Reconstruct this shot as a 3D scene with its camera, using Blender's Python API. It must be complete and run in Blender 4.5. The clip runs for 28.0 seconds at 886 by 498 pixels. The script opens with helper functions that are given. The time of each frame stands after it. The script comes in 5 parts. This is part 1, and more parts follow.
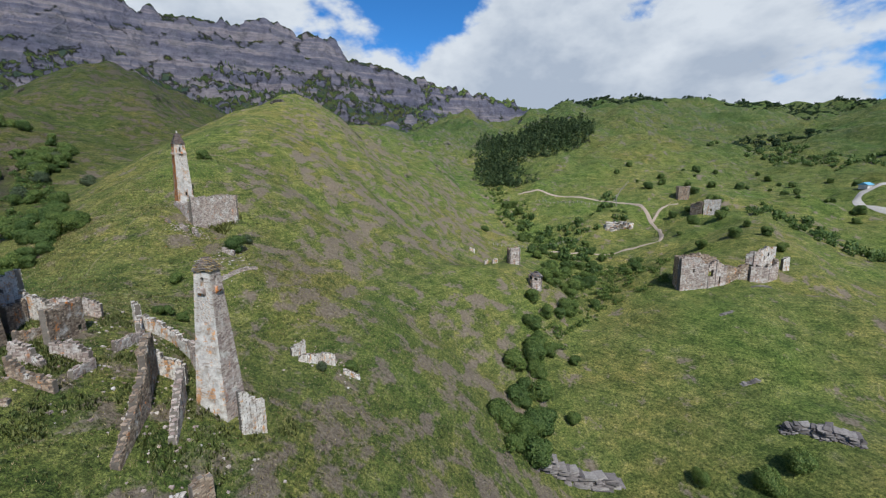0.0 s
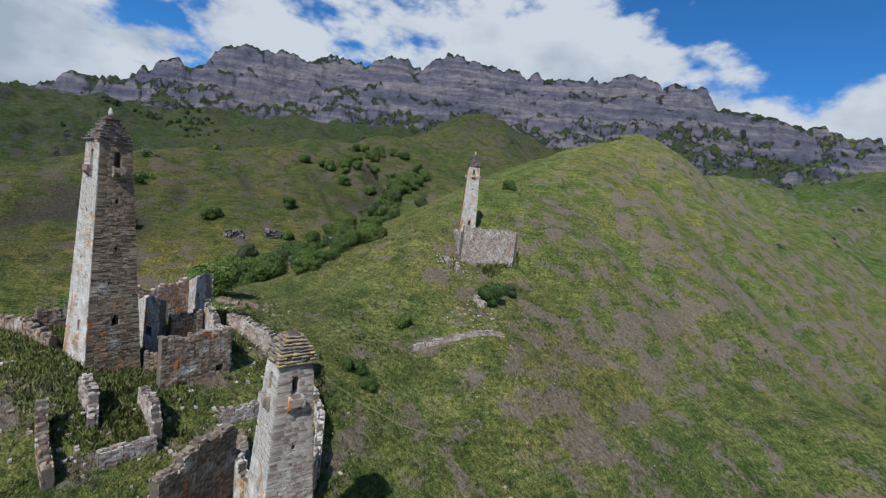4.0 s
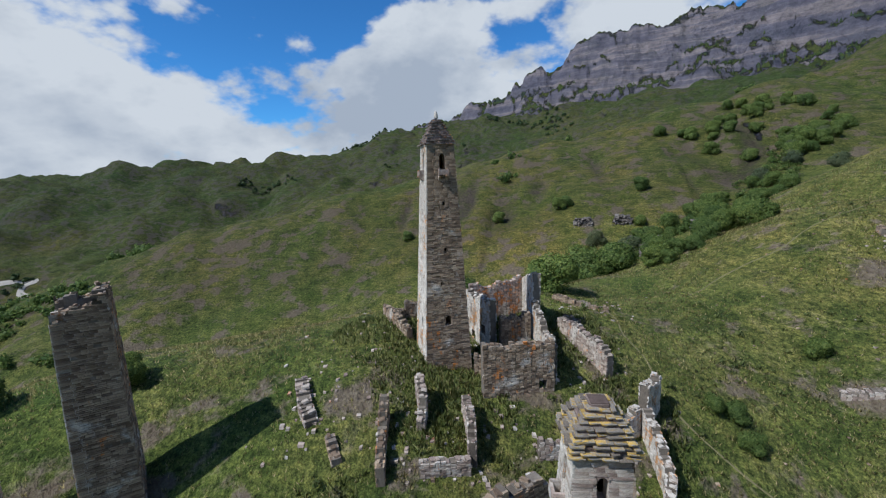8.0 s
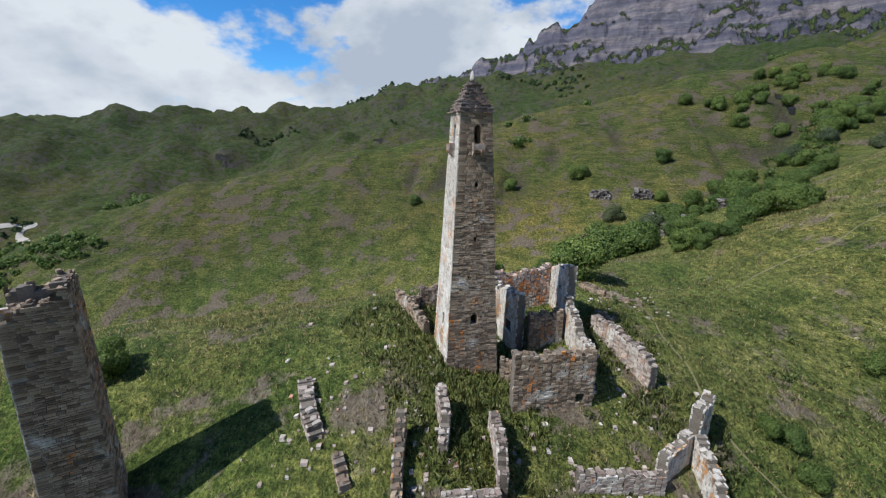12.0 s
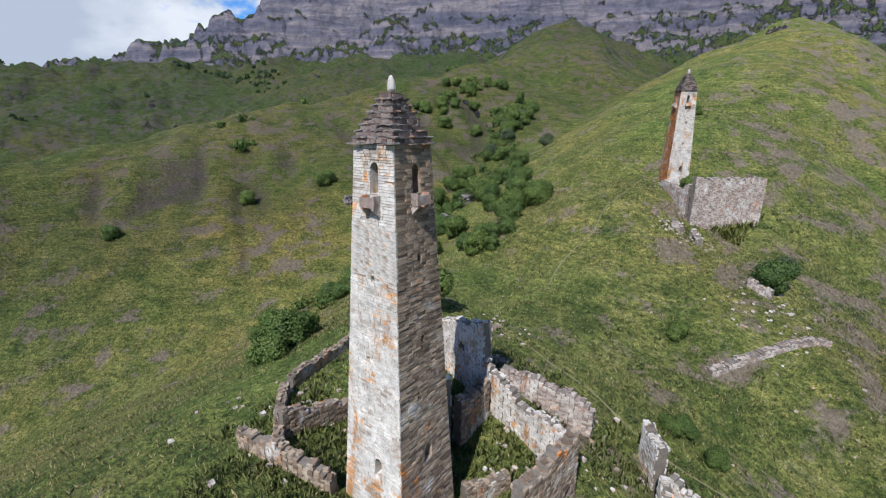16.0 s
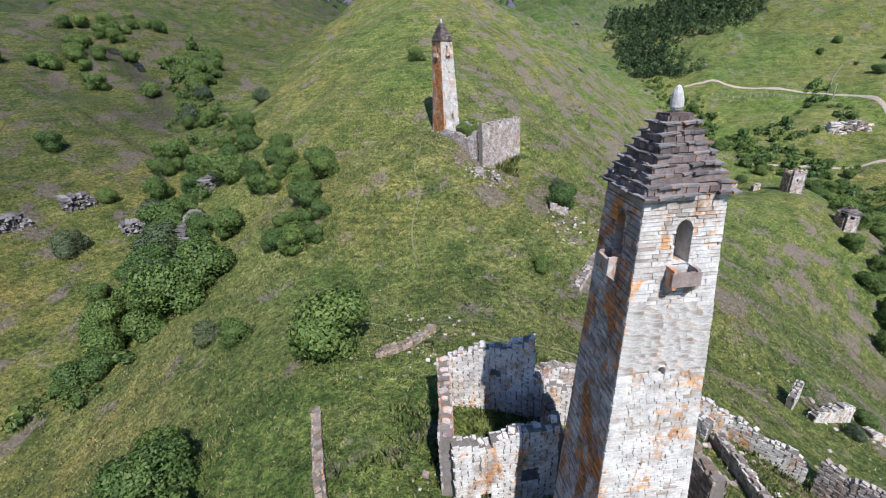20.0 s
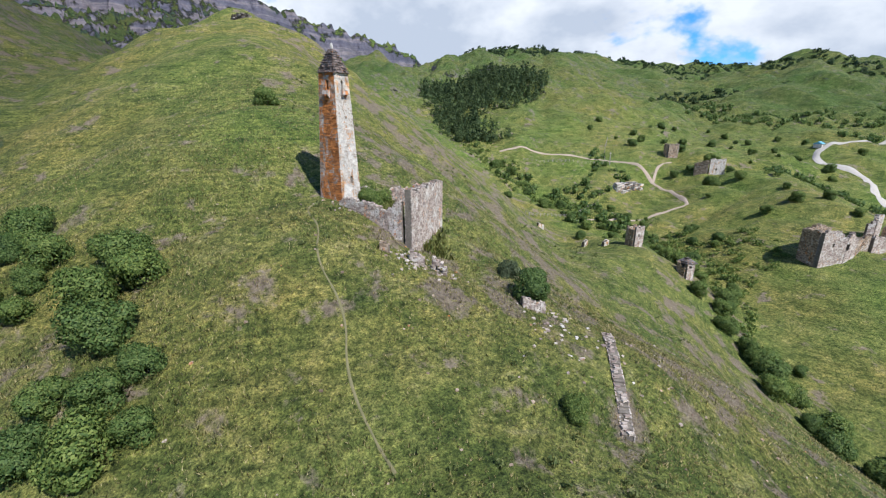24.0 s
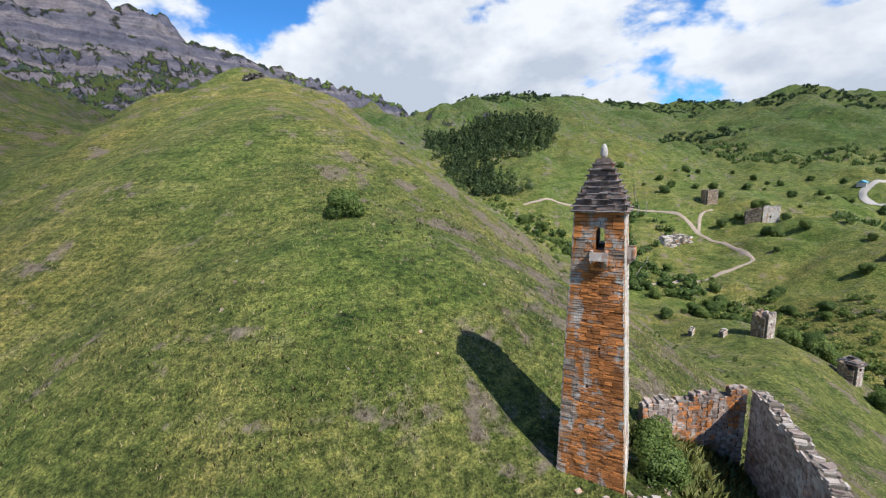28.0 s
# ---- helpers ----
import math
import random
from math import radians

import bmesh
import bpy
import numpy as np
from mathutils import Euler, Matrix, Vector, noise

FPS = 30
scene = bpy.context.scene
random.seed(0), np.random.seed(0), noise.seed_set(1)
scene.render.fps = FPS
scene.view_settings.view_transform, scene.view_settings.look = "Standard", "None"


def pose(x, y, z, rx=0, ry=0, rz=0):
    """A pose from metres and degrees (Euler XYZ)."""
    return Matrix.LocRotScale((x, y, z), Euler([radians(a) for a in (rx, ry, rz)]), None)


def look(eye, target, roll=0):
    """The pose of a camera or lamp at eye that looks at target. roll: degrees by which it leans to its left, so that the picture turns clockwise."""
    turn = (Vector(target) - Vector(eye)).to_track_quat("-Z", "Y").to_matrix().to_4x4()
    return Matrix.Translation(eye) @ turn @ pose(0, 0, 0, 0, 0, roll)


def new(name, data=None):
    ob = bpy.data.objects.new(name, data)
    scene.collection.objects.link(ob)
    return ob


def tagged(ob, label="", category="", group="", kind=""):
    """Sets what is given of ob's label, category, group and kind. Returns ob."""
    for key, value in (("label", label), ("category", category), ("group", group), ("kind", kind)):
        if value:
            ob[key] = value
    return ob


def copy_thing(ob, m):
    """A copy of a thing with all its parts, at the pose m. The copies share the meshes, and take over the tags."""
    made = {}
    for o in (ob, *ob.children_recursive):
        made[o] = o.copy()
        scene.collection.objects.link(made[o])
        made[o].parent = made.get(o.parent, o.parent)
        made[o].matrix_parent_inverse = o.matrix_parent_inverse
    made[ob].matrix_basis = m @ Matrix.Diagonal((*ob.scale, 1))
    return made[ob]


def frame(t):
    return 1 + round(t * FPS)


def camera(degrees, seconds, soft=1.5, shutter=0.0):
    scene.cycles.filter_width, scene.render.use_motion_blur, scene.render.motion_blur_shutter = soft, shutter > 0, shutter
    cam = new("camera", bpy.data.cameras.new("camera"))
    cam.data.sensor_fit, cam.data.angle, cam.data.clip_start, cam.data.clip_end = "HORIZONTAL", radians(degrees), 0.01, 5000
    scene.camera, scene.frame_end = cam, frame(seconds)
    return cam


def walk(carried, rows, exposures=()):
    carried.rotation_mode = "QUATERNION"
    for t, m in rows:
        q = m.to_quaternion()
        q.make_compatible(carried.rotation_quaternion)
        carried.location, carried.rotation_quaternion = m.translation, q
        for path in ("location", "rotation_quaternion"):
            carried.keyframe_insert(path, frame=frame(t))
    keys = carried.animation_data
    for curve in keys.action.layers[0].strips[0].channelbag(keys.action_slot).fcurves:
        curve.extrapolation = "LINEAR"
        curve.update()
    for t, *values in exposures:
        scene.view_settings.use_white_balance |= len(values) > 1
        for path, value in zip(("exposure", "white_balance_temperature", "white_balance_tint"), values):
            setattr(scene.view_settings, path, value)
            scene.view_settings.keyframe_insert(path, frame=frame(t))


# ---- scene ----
cam = camera(92.0, 28.0, 1.2)
PATH = [
    (0, (0.56, 1.38, 59.33), (0.61, 50.6, 50.53), -0.84),
    (0.5, (0.07, 8.19, 58.16), (1.65, 57.39, 49.38), 1.06),
    (1, (-1.16, 15.14, 57.65), (-0.65, 64.44, 49.32), 2.01),
    (1.5, (-2.96, 22.13, 57.37), (-6.81, 71.66, 51.74), 1.94),
    (2, (-4.0, 28.56, 57.02), (-15.71, 77.09, 54.17), 4.78),
    (2.5, (-4.52, 34.04, 56.88), (-23.72, 80.14, 54.42), 6.93),
    (3, (-5.41, 39.12, 57.08), (-31.34, 81.72, 53.46), 6.39),
    (3.5, (-6.38, 43.49, 57.41), (-36.94, 82.81, 52.92), 6.15),
    (5.5, (-9.75, 54.34, 58.71), (-47.48, 86.59, 52.65), 8.26),
    (6, (-11.92, 55.74, 58.42), (-52.84, 83.81, 52.29), 7.32),
    (6.5, (-14.3, 56.28, 57.75), (-58.29, 79.11, 51.16), 4.88),
    (7, (-16.23, 56.11, 57.18), (-62.97, 72.15, 49.58), 2.05),
    (7.5, (-17.0, 55.54, 57.24), (-65.52, 64.24, 48.83), -0.31),
    (8, (-17.52, 55.46, 57.34), (-66.7, 57.73, 48.65), -1.73),
    (8.5, (-17.35, 55.25, 57.89), (-66.47, 53.67, 48.69), -3.72),
    (9, (-17.91, 55.28, 58.11), (-66.74, 52.56, 47.69), -4.27),
    (9.5, (-18.51, 55.18, 58.39), (-67.02, 53.16, 46.41), -3.88),
    (10, (-19.55, 55.12, 58.49), (-67.72, 54.13, 45.14), -2.69),
    (10.5, (-20.69, 55.05, 58.4), (-68.79, 55.11, 44.77), -1.52),
    (11, (-21.75, 54.78, 58.38), (-69.85, 55.3, 44.75), -0.86),
    (11.5, (-22.81, 54.26, 58.59), (-71.0, 54.81, 45.26), -0.07),
    (13.5, (-32.93, 48.61, 59.14), (-79.97, 60.72, 47.26), 2.55),
    (14, (-35.27, 47.27, 59.53), (-81.43, 63.11, 48.65), 1.53),
    (14.5, (-37.49, 46.21, 59.72), (-81.7, 66.66, 48.42), 1.12),
    (15, (-39.55, 45.66, 60.14), (-81.69, 69.72, 48.08), 1.96),
    (15.5, (-41.88, 44.75, 60.66), (-81.57, 72.39, 47.97), 1.04),
    (16, (-44.58, 43.79, 61.09), (-81.36, 74.95, 47.81), 0.47),
    (16.5, (-47.53, 42.67, 61.42), (-81.09, 76.9, 47.18), -0.26),
    (17, (-50.67, 41.5, 61.63), (-81.44, 77.9, 46.54), -0.82),
    (17.5, (-53.93, 40.5, 61.97), (-82.0, 78.59, 45.81), -1.63),
    (18, (-57.18, 39.71, 62.41), (-81.95, 79.66, 45.36), -2.11),
    (18.5, (-60.58, 39.46, 62.85), (-81.4, 81.37, 45.24), -2.58),
    (19, (-63.89, 39.29, 63.53), (-80.55, 82.63, 44.98), -3.23),
    (19.5, (-67.39, 39.69, 64.25), (-79.5, 84.05, 44.62), -3.40),
    (20, (-70.93, 40.5, 65.05), (-77.91, 85.84, 45.17), -3.37),
    (20.5, (-74.46, 41.8, 65.72), (-75.17, 87.89, 46.35), -2.34),
    (21, (-77.71, 43.68, 66.12), (-70.54, 89.07, 46.42), -1.30),
    (21.5, (-80.51, 46.06, 66.54), (-66.08, 89.42, 46.25), -0.71),
    (23.5, (-85.54, 65.02, 62.78), (-67.07, 108.46, 46.29), 0.33),
    (24, (-88.3, 71.99, 62.69), (-74.53, 117.88, 48.4), 0.18),
    (24.5, (-91.21, 78.97, 63.56), (-81.94, 126.62, 51.6), 0.38),
    (25, (-93.44, 84.96, 64.64), (-87.35, 133.44, 54.03), 0.42),
    (25.5, (-95.35, 90.84, 65.69), (-90.78, 139.58, 55.49), 0.07),
    (26, (-96.95, 96.69, 66.76), (-91.91, 145.36, 56.5), -0.51),
    (26.5, (-98.41, 102.67, 68.15), (-91.79, 151.18, 58.01), -0.62),
    (27, (-99.95, 108.4, 69.48), (-90.9, 156.55, 59.52), -0.95),
    (27.5, (-101.45, 114.22, 71.02), (-89.09, 161.69, 61.34), -1.39),
    (28, (-103.27, 119.84, 72.92), (-87.96, 166.44, 63.21), -2.21),
]
walk(cam, [(t, look(eye, target, roll)) for t, eye, target, roll in PATH], [(0, 0.1, 5900, 8), (3, -0.08, 5800, 8), (7, -0.08, 5800, 8), (11, 0.12, 6000, 8), (15, 0.3, 5900, 10), (18, 0.42, 5800, 12), (21, 0.62, 5700, 12), (24, 0.54, 5950, 10), (28, 0.48, 6150, 10)])
# ---- world, sun ----
SUN_DIR = Vector((0.34, -0.74, 0.98)).normalized()
sun_el = math.asin(SUN_DIR.z)
sun_az = math.atan2(SUN_DIR.x, SUN_DIR.y)
world = bpy.data.worlds.new("sky")
scene.world = world
world.use_nodes = True
wn, wl = world.node_tree.nodes, world.node_tree.links
wn.clear()


def build_sky():
    """Blue sky with heaped cumulus, lit from above and greyer below."""
    out = wn.new("ShaderNodeOutputWorld")
    bg = wn.new("ShaderNodeBackground")
    sky = wn.new("ShaderNodeTexSky")
    sky.sky_type, sky.sun_disc = "NISHITA", False
    sky.sun_elevation, sky.sun_rotation = sun_el, sun_az
    sky.altitude, sky.air_density, sky.dust_density, sky.ozone_density = 2200, 1.0, 0.2, 4.0
    tc = wn.new("ShaderNodeTexCoord")

    def node(op, a, b):
        x = wn.new("ShaderNodeMath")
        x.operation = op
        for k, v in enumerate((a, b)):
            if isinstance(v, float):
                x.inputs[k].default_value = v
            else:
                wl.new(v, x.inputs[k])
        return x.outputs[0]

    def heaps(lift):
        """Cloud thickness in a direction; lift looks a little higher."""
        mp = wn.new("ShaderNodeMapping")
        mp.inputs["Scale"].default_value = (1, 1, 1.7)
        mp.inputs["Location"].default_value = (1.35, 0.62, 0.3 + lift)
        wl.new(tc.outputs["Generated"], mp.inputs["Vector"])
        big = wn.new("ShaderNodeTexNoise")
        big.inputs["Scale"].default_value, big.inputs["Detail"].default_value, big.inputs["Roughness"].default_value = 2.1, 9, 0.56
        big.inputs["Distortion"].default_value = 0.15
        puff = wn.new("ShaderNodeTexVoronoi")
        puff.feature = "SMOOTH_F1"
        puff.inputs["Scale"].default_value, puff.inputs["Detail"].default_value, puff.inputs["Roughness"].default_value = 7.0, 4, 0.55
        puff.inputs["Smoothness"].default_value = 0.6
        wl.new(mp.outputs["Vector"], big.inputs["Vector"])
        wl.new(mp.outputs["Vector"], puff.inputs["Vector"])
        return node("SUBTRACT", big.outputs["Fac"], node("MULTIPLY", puff.outputs["Distance"], 0.16))

    sep = wn.new("ShaderNodeSeparateXYZ")
    wl.new(tc.outputs["Generated"], sep.inputs["Vector"])
    # denser cloud near the horizon, opening towards the zenith
    bias = wn.new("ShaderNodeMapRange")
    bias.inputs["From Min"].default_value, bias.inputs["From Max"].default_value = 0.1, 0.6
    bias.inputs["To Min"].default_value, bias.inputs["To Max"].default_value = 0.14, -0.09
    wl.new(sep.outputs["Z"], bias.inputs["Value"])
    banks = bias.outputs["Result"]
    for az, el, near, far, lift in ((138, 22, 0.82, 0.97, 0.07), (66, 14, 0.90, 0.985, 0.04), (212, 8, 0.92, 0.99, 0.09), (88, 30, 0.955, 0.995, -0.12), (197, 19, 0.965, 0.998, -0.15), (186, 34, 0.93, 0.99, -0.08)):
        way = wn.new("ShaderNodeVectorMath")
        way.operation = "DOT_PRODUCT"
        way.inputs[1].default_value = (math.cos(radians(el)) * math.cos(radians(az)), math.cos(radians(el)) * math.sin(radians(az)), math.sin(radians(el)))
        wl.new(tc.outputs["Generated"], way.inputs[0])
        swell = wn.new("ShaderNodeMapRange")
        swell.interpolation_type = "SMOOTHSTEP"
        swell.inputs["From Min"].default_value, swell.inputs["From Max"].default_value = near, far
        swell.inputs["To Min"].default_value, swell.inputs["To Max"].default_value = 0.0, lift
        wl.new(way.outputs["Value"], swell.inputs["Value"])
        banks = node("ADD", banks, swell.outputs["Result"])
    here = node("ADD", heaps(0.0), banks)
    above = node("ADD", heaps(0.16), bias.outputs["Result"])
    ramp = wn.new("ShaderNodeValToRGB")
    ramp.color_ramp.elements[0].position, ramp.color_ramp.elements[1].position = 0.335, 0.42
    ramp.color_ramp.interpolation = "EASE"
    wl.new(here, ramp.inputs["Fac"])
    tone = wn.new("ShaderNodeValToRGB")
    tone.color_ramp.elements[0].position, tone.color_ramp.elements[1].position = 0.36, 0.56
    tone.color_ramp.elements[0].color, tone.color_ramp.elements[1].color = (9.3, 9.4, 9.5, 1), (5.6, 6.1, 6.9, 1)
    wl.new(above, tone.inputs["Fac"])
    mix = wn.new("ShaderNodeMix")
    mix.data_type = "RGBA"
    bg.inputs["Strength"].default_value = 0.073
    wl.new(ramp.outputs["Color"], mix.inputs["Factor"])
    deep = wn.new("ShaderNodeMix")
    deep.data_type, deep.blend_type = "RGBA", "MULTIPLY"
    deep.inputs["Factor"].default_value = 1.0
    deep.inputs["B"].default_value = (0.68, 1.4, 1.85, 1)
    wl.new(sky.outputs["Color"], deep.inputs["A"])
    wl.new(deep.outputs["Result"], mix.inputs["A"])
    wl.new(tone.outputs["Color"], mix.inputs["B"])
    wl.new(mix.outputs["Result"], bg.inputs["Color"])
    wl.new(bg.outputs["Background"], out.inputs["Surface"])


build_sky()
sun_data = bpy.data.lights.new("sun", "SUN")
sun_data.energy, sun_data.angle, sun_data.color = 5.0, radians(0.55), (1.0, 0.94, 0.86)
sun = new("sun", sun_data)
sun.matrix_world = look((0, 0, 300), Vector((0, 0, 300)) - SUN_DIR)


# ---- materials ----
def shader(name, rough=0.9):
    m = bpy.data.materials.new(name)
    m.use_nodes = True
    n, l = m.node_tree.nodes, m.node_tree.links
    p = n["Principled BSDF"]
    p.inputs["Roughness"].default_value = rough
    p.inputs["Specular IOR Level"].default_value = 0.2
    return m, n, l, p


def noise_tex(n, l, scale, detail=4, rough=0.55, vec=None, distort=0.0):
    t = n.new("ShaderNodeTexNoise")
    t.inputs["Scale"].default_value, t.inputs["Detail"].default_value = scale, detail
    t.inputs["Roughness"].default_value, t.inputs["Distortion"].default_value = rough, distort
    if vec:
        l.new(vec, t.inputs["Vector"])
    return t.outputs["Fac"]


def ramp_of(n, l, fac, stops):
    r = n.new("ShaderNodeValToRGB")
    e = r.color_ramp.elements
    while len(e) < len(stops):
        e.new(0.5)
    for k, (pos, col) in enumerate(stops):
        e[k].position, e[k].color = pos, (*col, 1) if len(col) == 3 else col
    l.new(fac, r.inputs["Fac"])
    return r.outputs["Color"]


def mixed(n, l, fac, a, b, blend="MIX"):
    x = n.new("ShaderNodeMix")
    x.data_type, x.blend_type = "RGBA", blend
    if isinstance(fac, float):
        x.inputs["Factor"].default_value = fac
    else:
        l.new(fac, x.inputs["Factor"])
    for sock, v in (("A", a), ("B", b)):
        if isinstance(v, tuple):
            x.inputs[sock].default_value = (*v, 1)
        else:
            l.new(v, x.inputs[sock])
    return x.outputs["Result"]


def bumped(n, l, p, height, strength, dist):
    b = n.new("ShaderNodeBump")
    b.inputs["Strength"].default_value, b.inputs["Distance"].default_value = strength, dist
    l.new(height, b.inputs["Height"])
    l.new(b.outputs["Normal"], p.inputs["Normal"])


def coords(n):
    return n.new("ShaderNodeTexCoord").outputs["Object"]


# ---- landforms ----
# A ridge is a spine of (x, y, height) from which the ground falls off on both sides; valleys lie where two ridges meet.
def along(points, shape):
    """The highest of shape(distance, height, side) over the stretches of a spine; side runs from -1 (right) to 1 (left)."""
    pts = np.array(points, float)

    def height(X, Y):
        out = np.full(X.shape, -1e9)
        for a, b in zip(pts[:-1], pts[1:]):
            d = b[:2] - a[:2]
            u = np.clip(((X - a[0]) * d[0] + (Y - a[1]) * d[1]) / (d @ d), 0, 1)
            dx, dy = X - a[0] - u * d[0], Y - a[1] - u * d[1]
            r = np.sqrt(dx * dx + dy * dy)
            side = (d[0] * dy - d[1] * dx) / (np.hypot(*d) * r + 1e-6)
            out = np.maximum(out, shape(r, a[2] + u * (b[2] - a[2]), side))
        return out

    return height


def ridge(points, left, right, round_=20.0):
    """left, right: the slopes of the two sides, seen along the spine; round_: the crest's roundness in metres."""

    def shape(d, z, side):
        slope = (left + right) / 2 + (left - right) / 2 * side
        return z - slope * (np.sqrt(d * d + round_ * round_) - round_)

    return along(points, shape)


RIDGES = [
    # the spur with the towers, up to its summit
    (ridge([(-38, -75, -8), (-52, -20, 18), (-64, 20, 36), (-68, 50, 37.8), (-73, 76, 35.6), (-79, 97, 33.5), (-86, 119, 38), (-88, 143, 51), (-97, 182, 66), (-106, 240, 86), (-116, 320, 112), (-122, 362, 121), (-127, 400, 125), (-150, 460, 116), (-190, 520, 124)], 0.64, 0.82, 26), 1),
    # the lower shoulder on the valley side
    (ridge([(-36, 40, 13), (-34, 62, 16), (-30, 100, 16), (-27, 145, 16), (0, 185, 18), (30, 205, 15), (42, 225, 13), (45, 250, 6)], 0.5, 0.8, 14), 1),
    (ridge([(-80, 106, 34), (-54, 114, 33), (-42, 119, 26)], 0.8, 0.75, 8), 1),
    (ridge([(-72, 60, 35), (-88, 70, 35), (-104, 92, 33)], 0.6, 0.6, 8), 1),
    # the long western ridge
    (ridge([(-222, -190, -48), (-240, -130, -8), (-250, -98, 14), (-260, -60, 33), (-285, 20, 48), (-296, 100, 65), (-292, 200, 87), (-295, 300, 111), (-310, 390, 138), (-380, 520, 182)], 0.5, 0.45, 18), 1),
    (ridge([(-295, 240, 94), (-230, 260, 80), (-190, 228, 60), (-168, 185, 38), (-160, 150, 28)], 0.45, 0.5, 10), 1),
    (ridge([(-290, 120, 62), (-225, 130, 46), (-180, 110, 26)], 0.42, 0.42, 12), 1),
    # the eastern hill with the house ruins
    (ridge([(112, 45, -20), (106, 90, -10), (104, 130, -7), (118, 178, 5), (140, 210, 14), (190, 260, 20), (230, 340, 28), (330, 470, 50)], 0.45, 0.33, 30), 1),
    (ridge([(330, 470, 48), (300, 620, 104), (250, 740, 150), (380, 900, 185), (520, 1100, 222)], 0.4, 0.36, 30), 1),
    (ridge([(300, 620, 110), (190, 640, 100), (120, 600, 78)], 0.5, 0.5, 25), 1),
    (ridge([(330, 470, 48), (560, 560, 110), (760, 700, 160), (1000, 820, 210)], 0.25, 0.3, 40), 1),
    (ridge([(-150, 460, 112), (-60, 640, 120), (60, 800, 135), (60, 1100, 200)], 0.4, 0.5, 30), 1),
    (ridge([(520, 1100, 222), (360, 1205, 236), (900, 1500, 285), (1600, 1300, 225), (2200, 900, 170)], 0.36, 0.36, 60), 1),
    # far hills across the southern valley
    (ridge([(-600, -660, -30), (-729, -494, 70), (-809, -371, 88), (-890, -200, 92), (-902, -92, 112), (-920, 60, 145), (-870, 330, 168), (-720, 480, 182), (-640, 580, 190)], 0.36, 0.42, 40), 1),
    (ridge([(-900, -120, 60), (-1300, -250, 80), (-1900, -200, 120)], 0.3, 0.3, 50), 1),
    (ridge([(-700, -900, -20), (-1400, -1300, 60), (-2200, -1700, 100)], 0.25, 0.25, 60), 1),
    (ridge([(260, -260, -20), (400, 60, 40), (700, 300, 90), (1000, 500, 140)], 0.3, 0.3, 60), 1),
]


def fbm(X, Y, size, octaves=4, seed=0.0, gain=0.5):
    """Smooth value noise, summed over octaves."""
    out = np.zeros(X.shape)
    amp = 1.0
    for o in range(octaves):
        u, v = X / size + 17.3 * o + seed, Y / size - 9.1 * o + 2 * seed
        iu, iv = np.floor(u), np.floor(v)
        fu, fv = u - iu, v - iv
        fu, fv = fu * fu * (3 - 2 * fu), fv * fv * (3 - 2 * fv)

        def h(a, b):
            s = np.sin(a * 127.1 + b * 311.7 + o * 74.7) * 43758.5453
            return s - np.floor(s)

        low = h(iu, iv) * (1 - fu) + h(iu + 1, iv) * fu
        top = h(iu, iv + 1) * (1 - fu) + h(iu + 1, iv + 1) * fu
        out += amp * ((low * (1 - fv) + top * fv) * 2 - 1)
        size, amp = size * 0.5, amp * gain
    return out


def rock_wall(d, z, side):
    """A wall of rock above a long apron of scree and forest."""
    out = d * (0.675 - 0.325 * side)
    wall = np.interp(out, [0, 60, 160, 330, 520, 760, 1500, 2400, 3000, 6000], [0, 40, 190, 400, 520, 610, 850, 1200, 1700, 6000])
    return z - wall * (0.75 + 0.25 * z / 1200)


MASSIF = along([(-4600, -200, 420), (-3600, 500, 560), (-3150, 1250, 880), (-2650, 2050, 1020), (-1850, 2800, 1100), (-1150, 3250, 1080), (-500, 3600, 960), (150, 3850, 740), (800, 4100, 560), (1500, 4200, 470)], rock_wall)


def massif(X, Y):
    z = MASSIF(X, Y)
    high = ((z - 150) / 400).clip(0, 1)
    z = z + high * (80 * fbm(X, Y, 520, 5, 3.0, 0.55) + 72 * np.abs(fbm(X, Y, 260, 6, 8.0, 0.62)) - 20)
    # beds of rock: steep faces between narrow ledges
    bed = z + 0.03 * X + 20 * fbm(X, Y, 400, 3, 6.0)
    apron = np.interp(z, [120, 220, 520, 700], [0, 1, 1, 0.25])
    crag = 0.5 - np.abs(fbm(X, Y, 150, 5, 27.0, 0.58))
    z = z + apron * 46 * crag.clip(-0.35, 0.5)
    return z + high * (3 * np.sin(bed / 9.0) + 9 * np.sin(bed / 31.0))


def ravines(X, Y):
    """Ravines cut into the flank of the western ridge, 0 to 1."""
    cut = np.exp(-((fbm(0.22 * X + 7 * fbm(X, Y, 50, 2, 4.0), Y + 0.25 * X, 36, 3, 7.0, 0.45) / 0.2) ** 2))
    cut = cut * (0.4 + 0.9 * fbm(X, Y, 60, 2, 23.0)).clip(0, 1)
    return cut * np.interp(X, [-330, -290, -240, -185, -160], [0, 0.3, 1, 0.7, 0]) * np.interp(Y, [-160, -60, 330, 420], [0, 1, 1, 0])


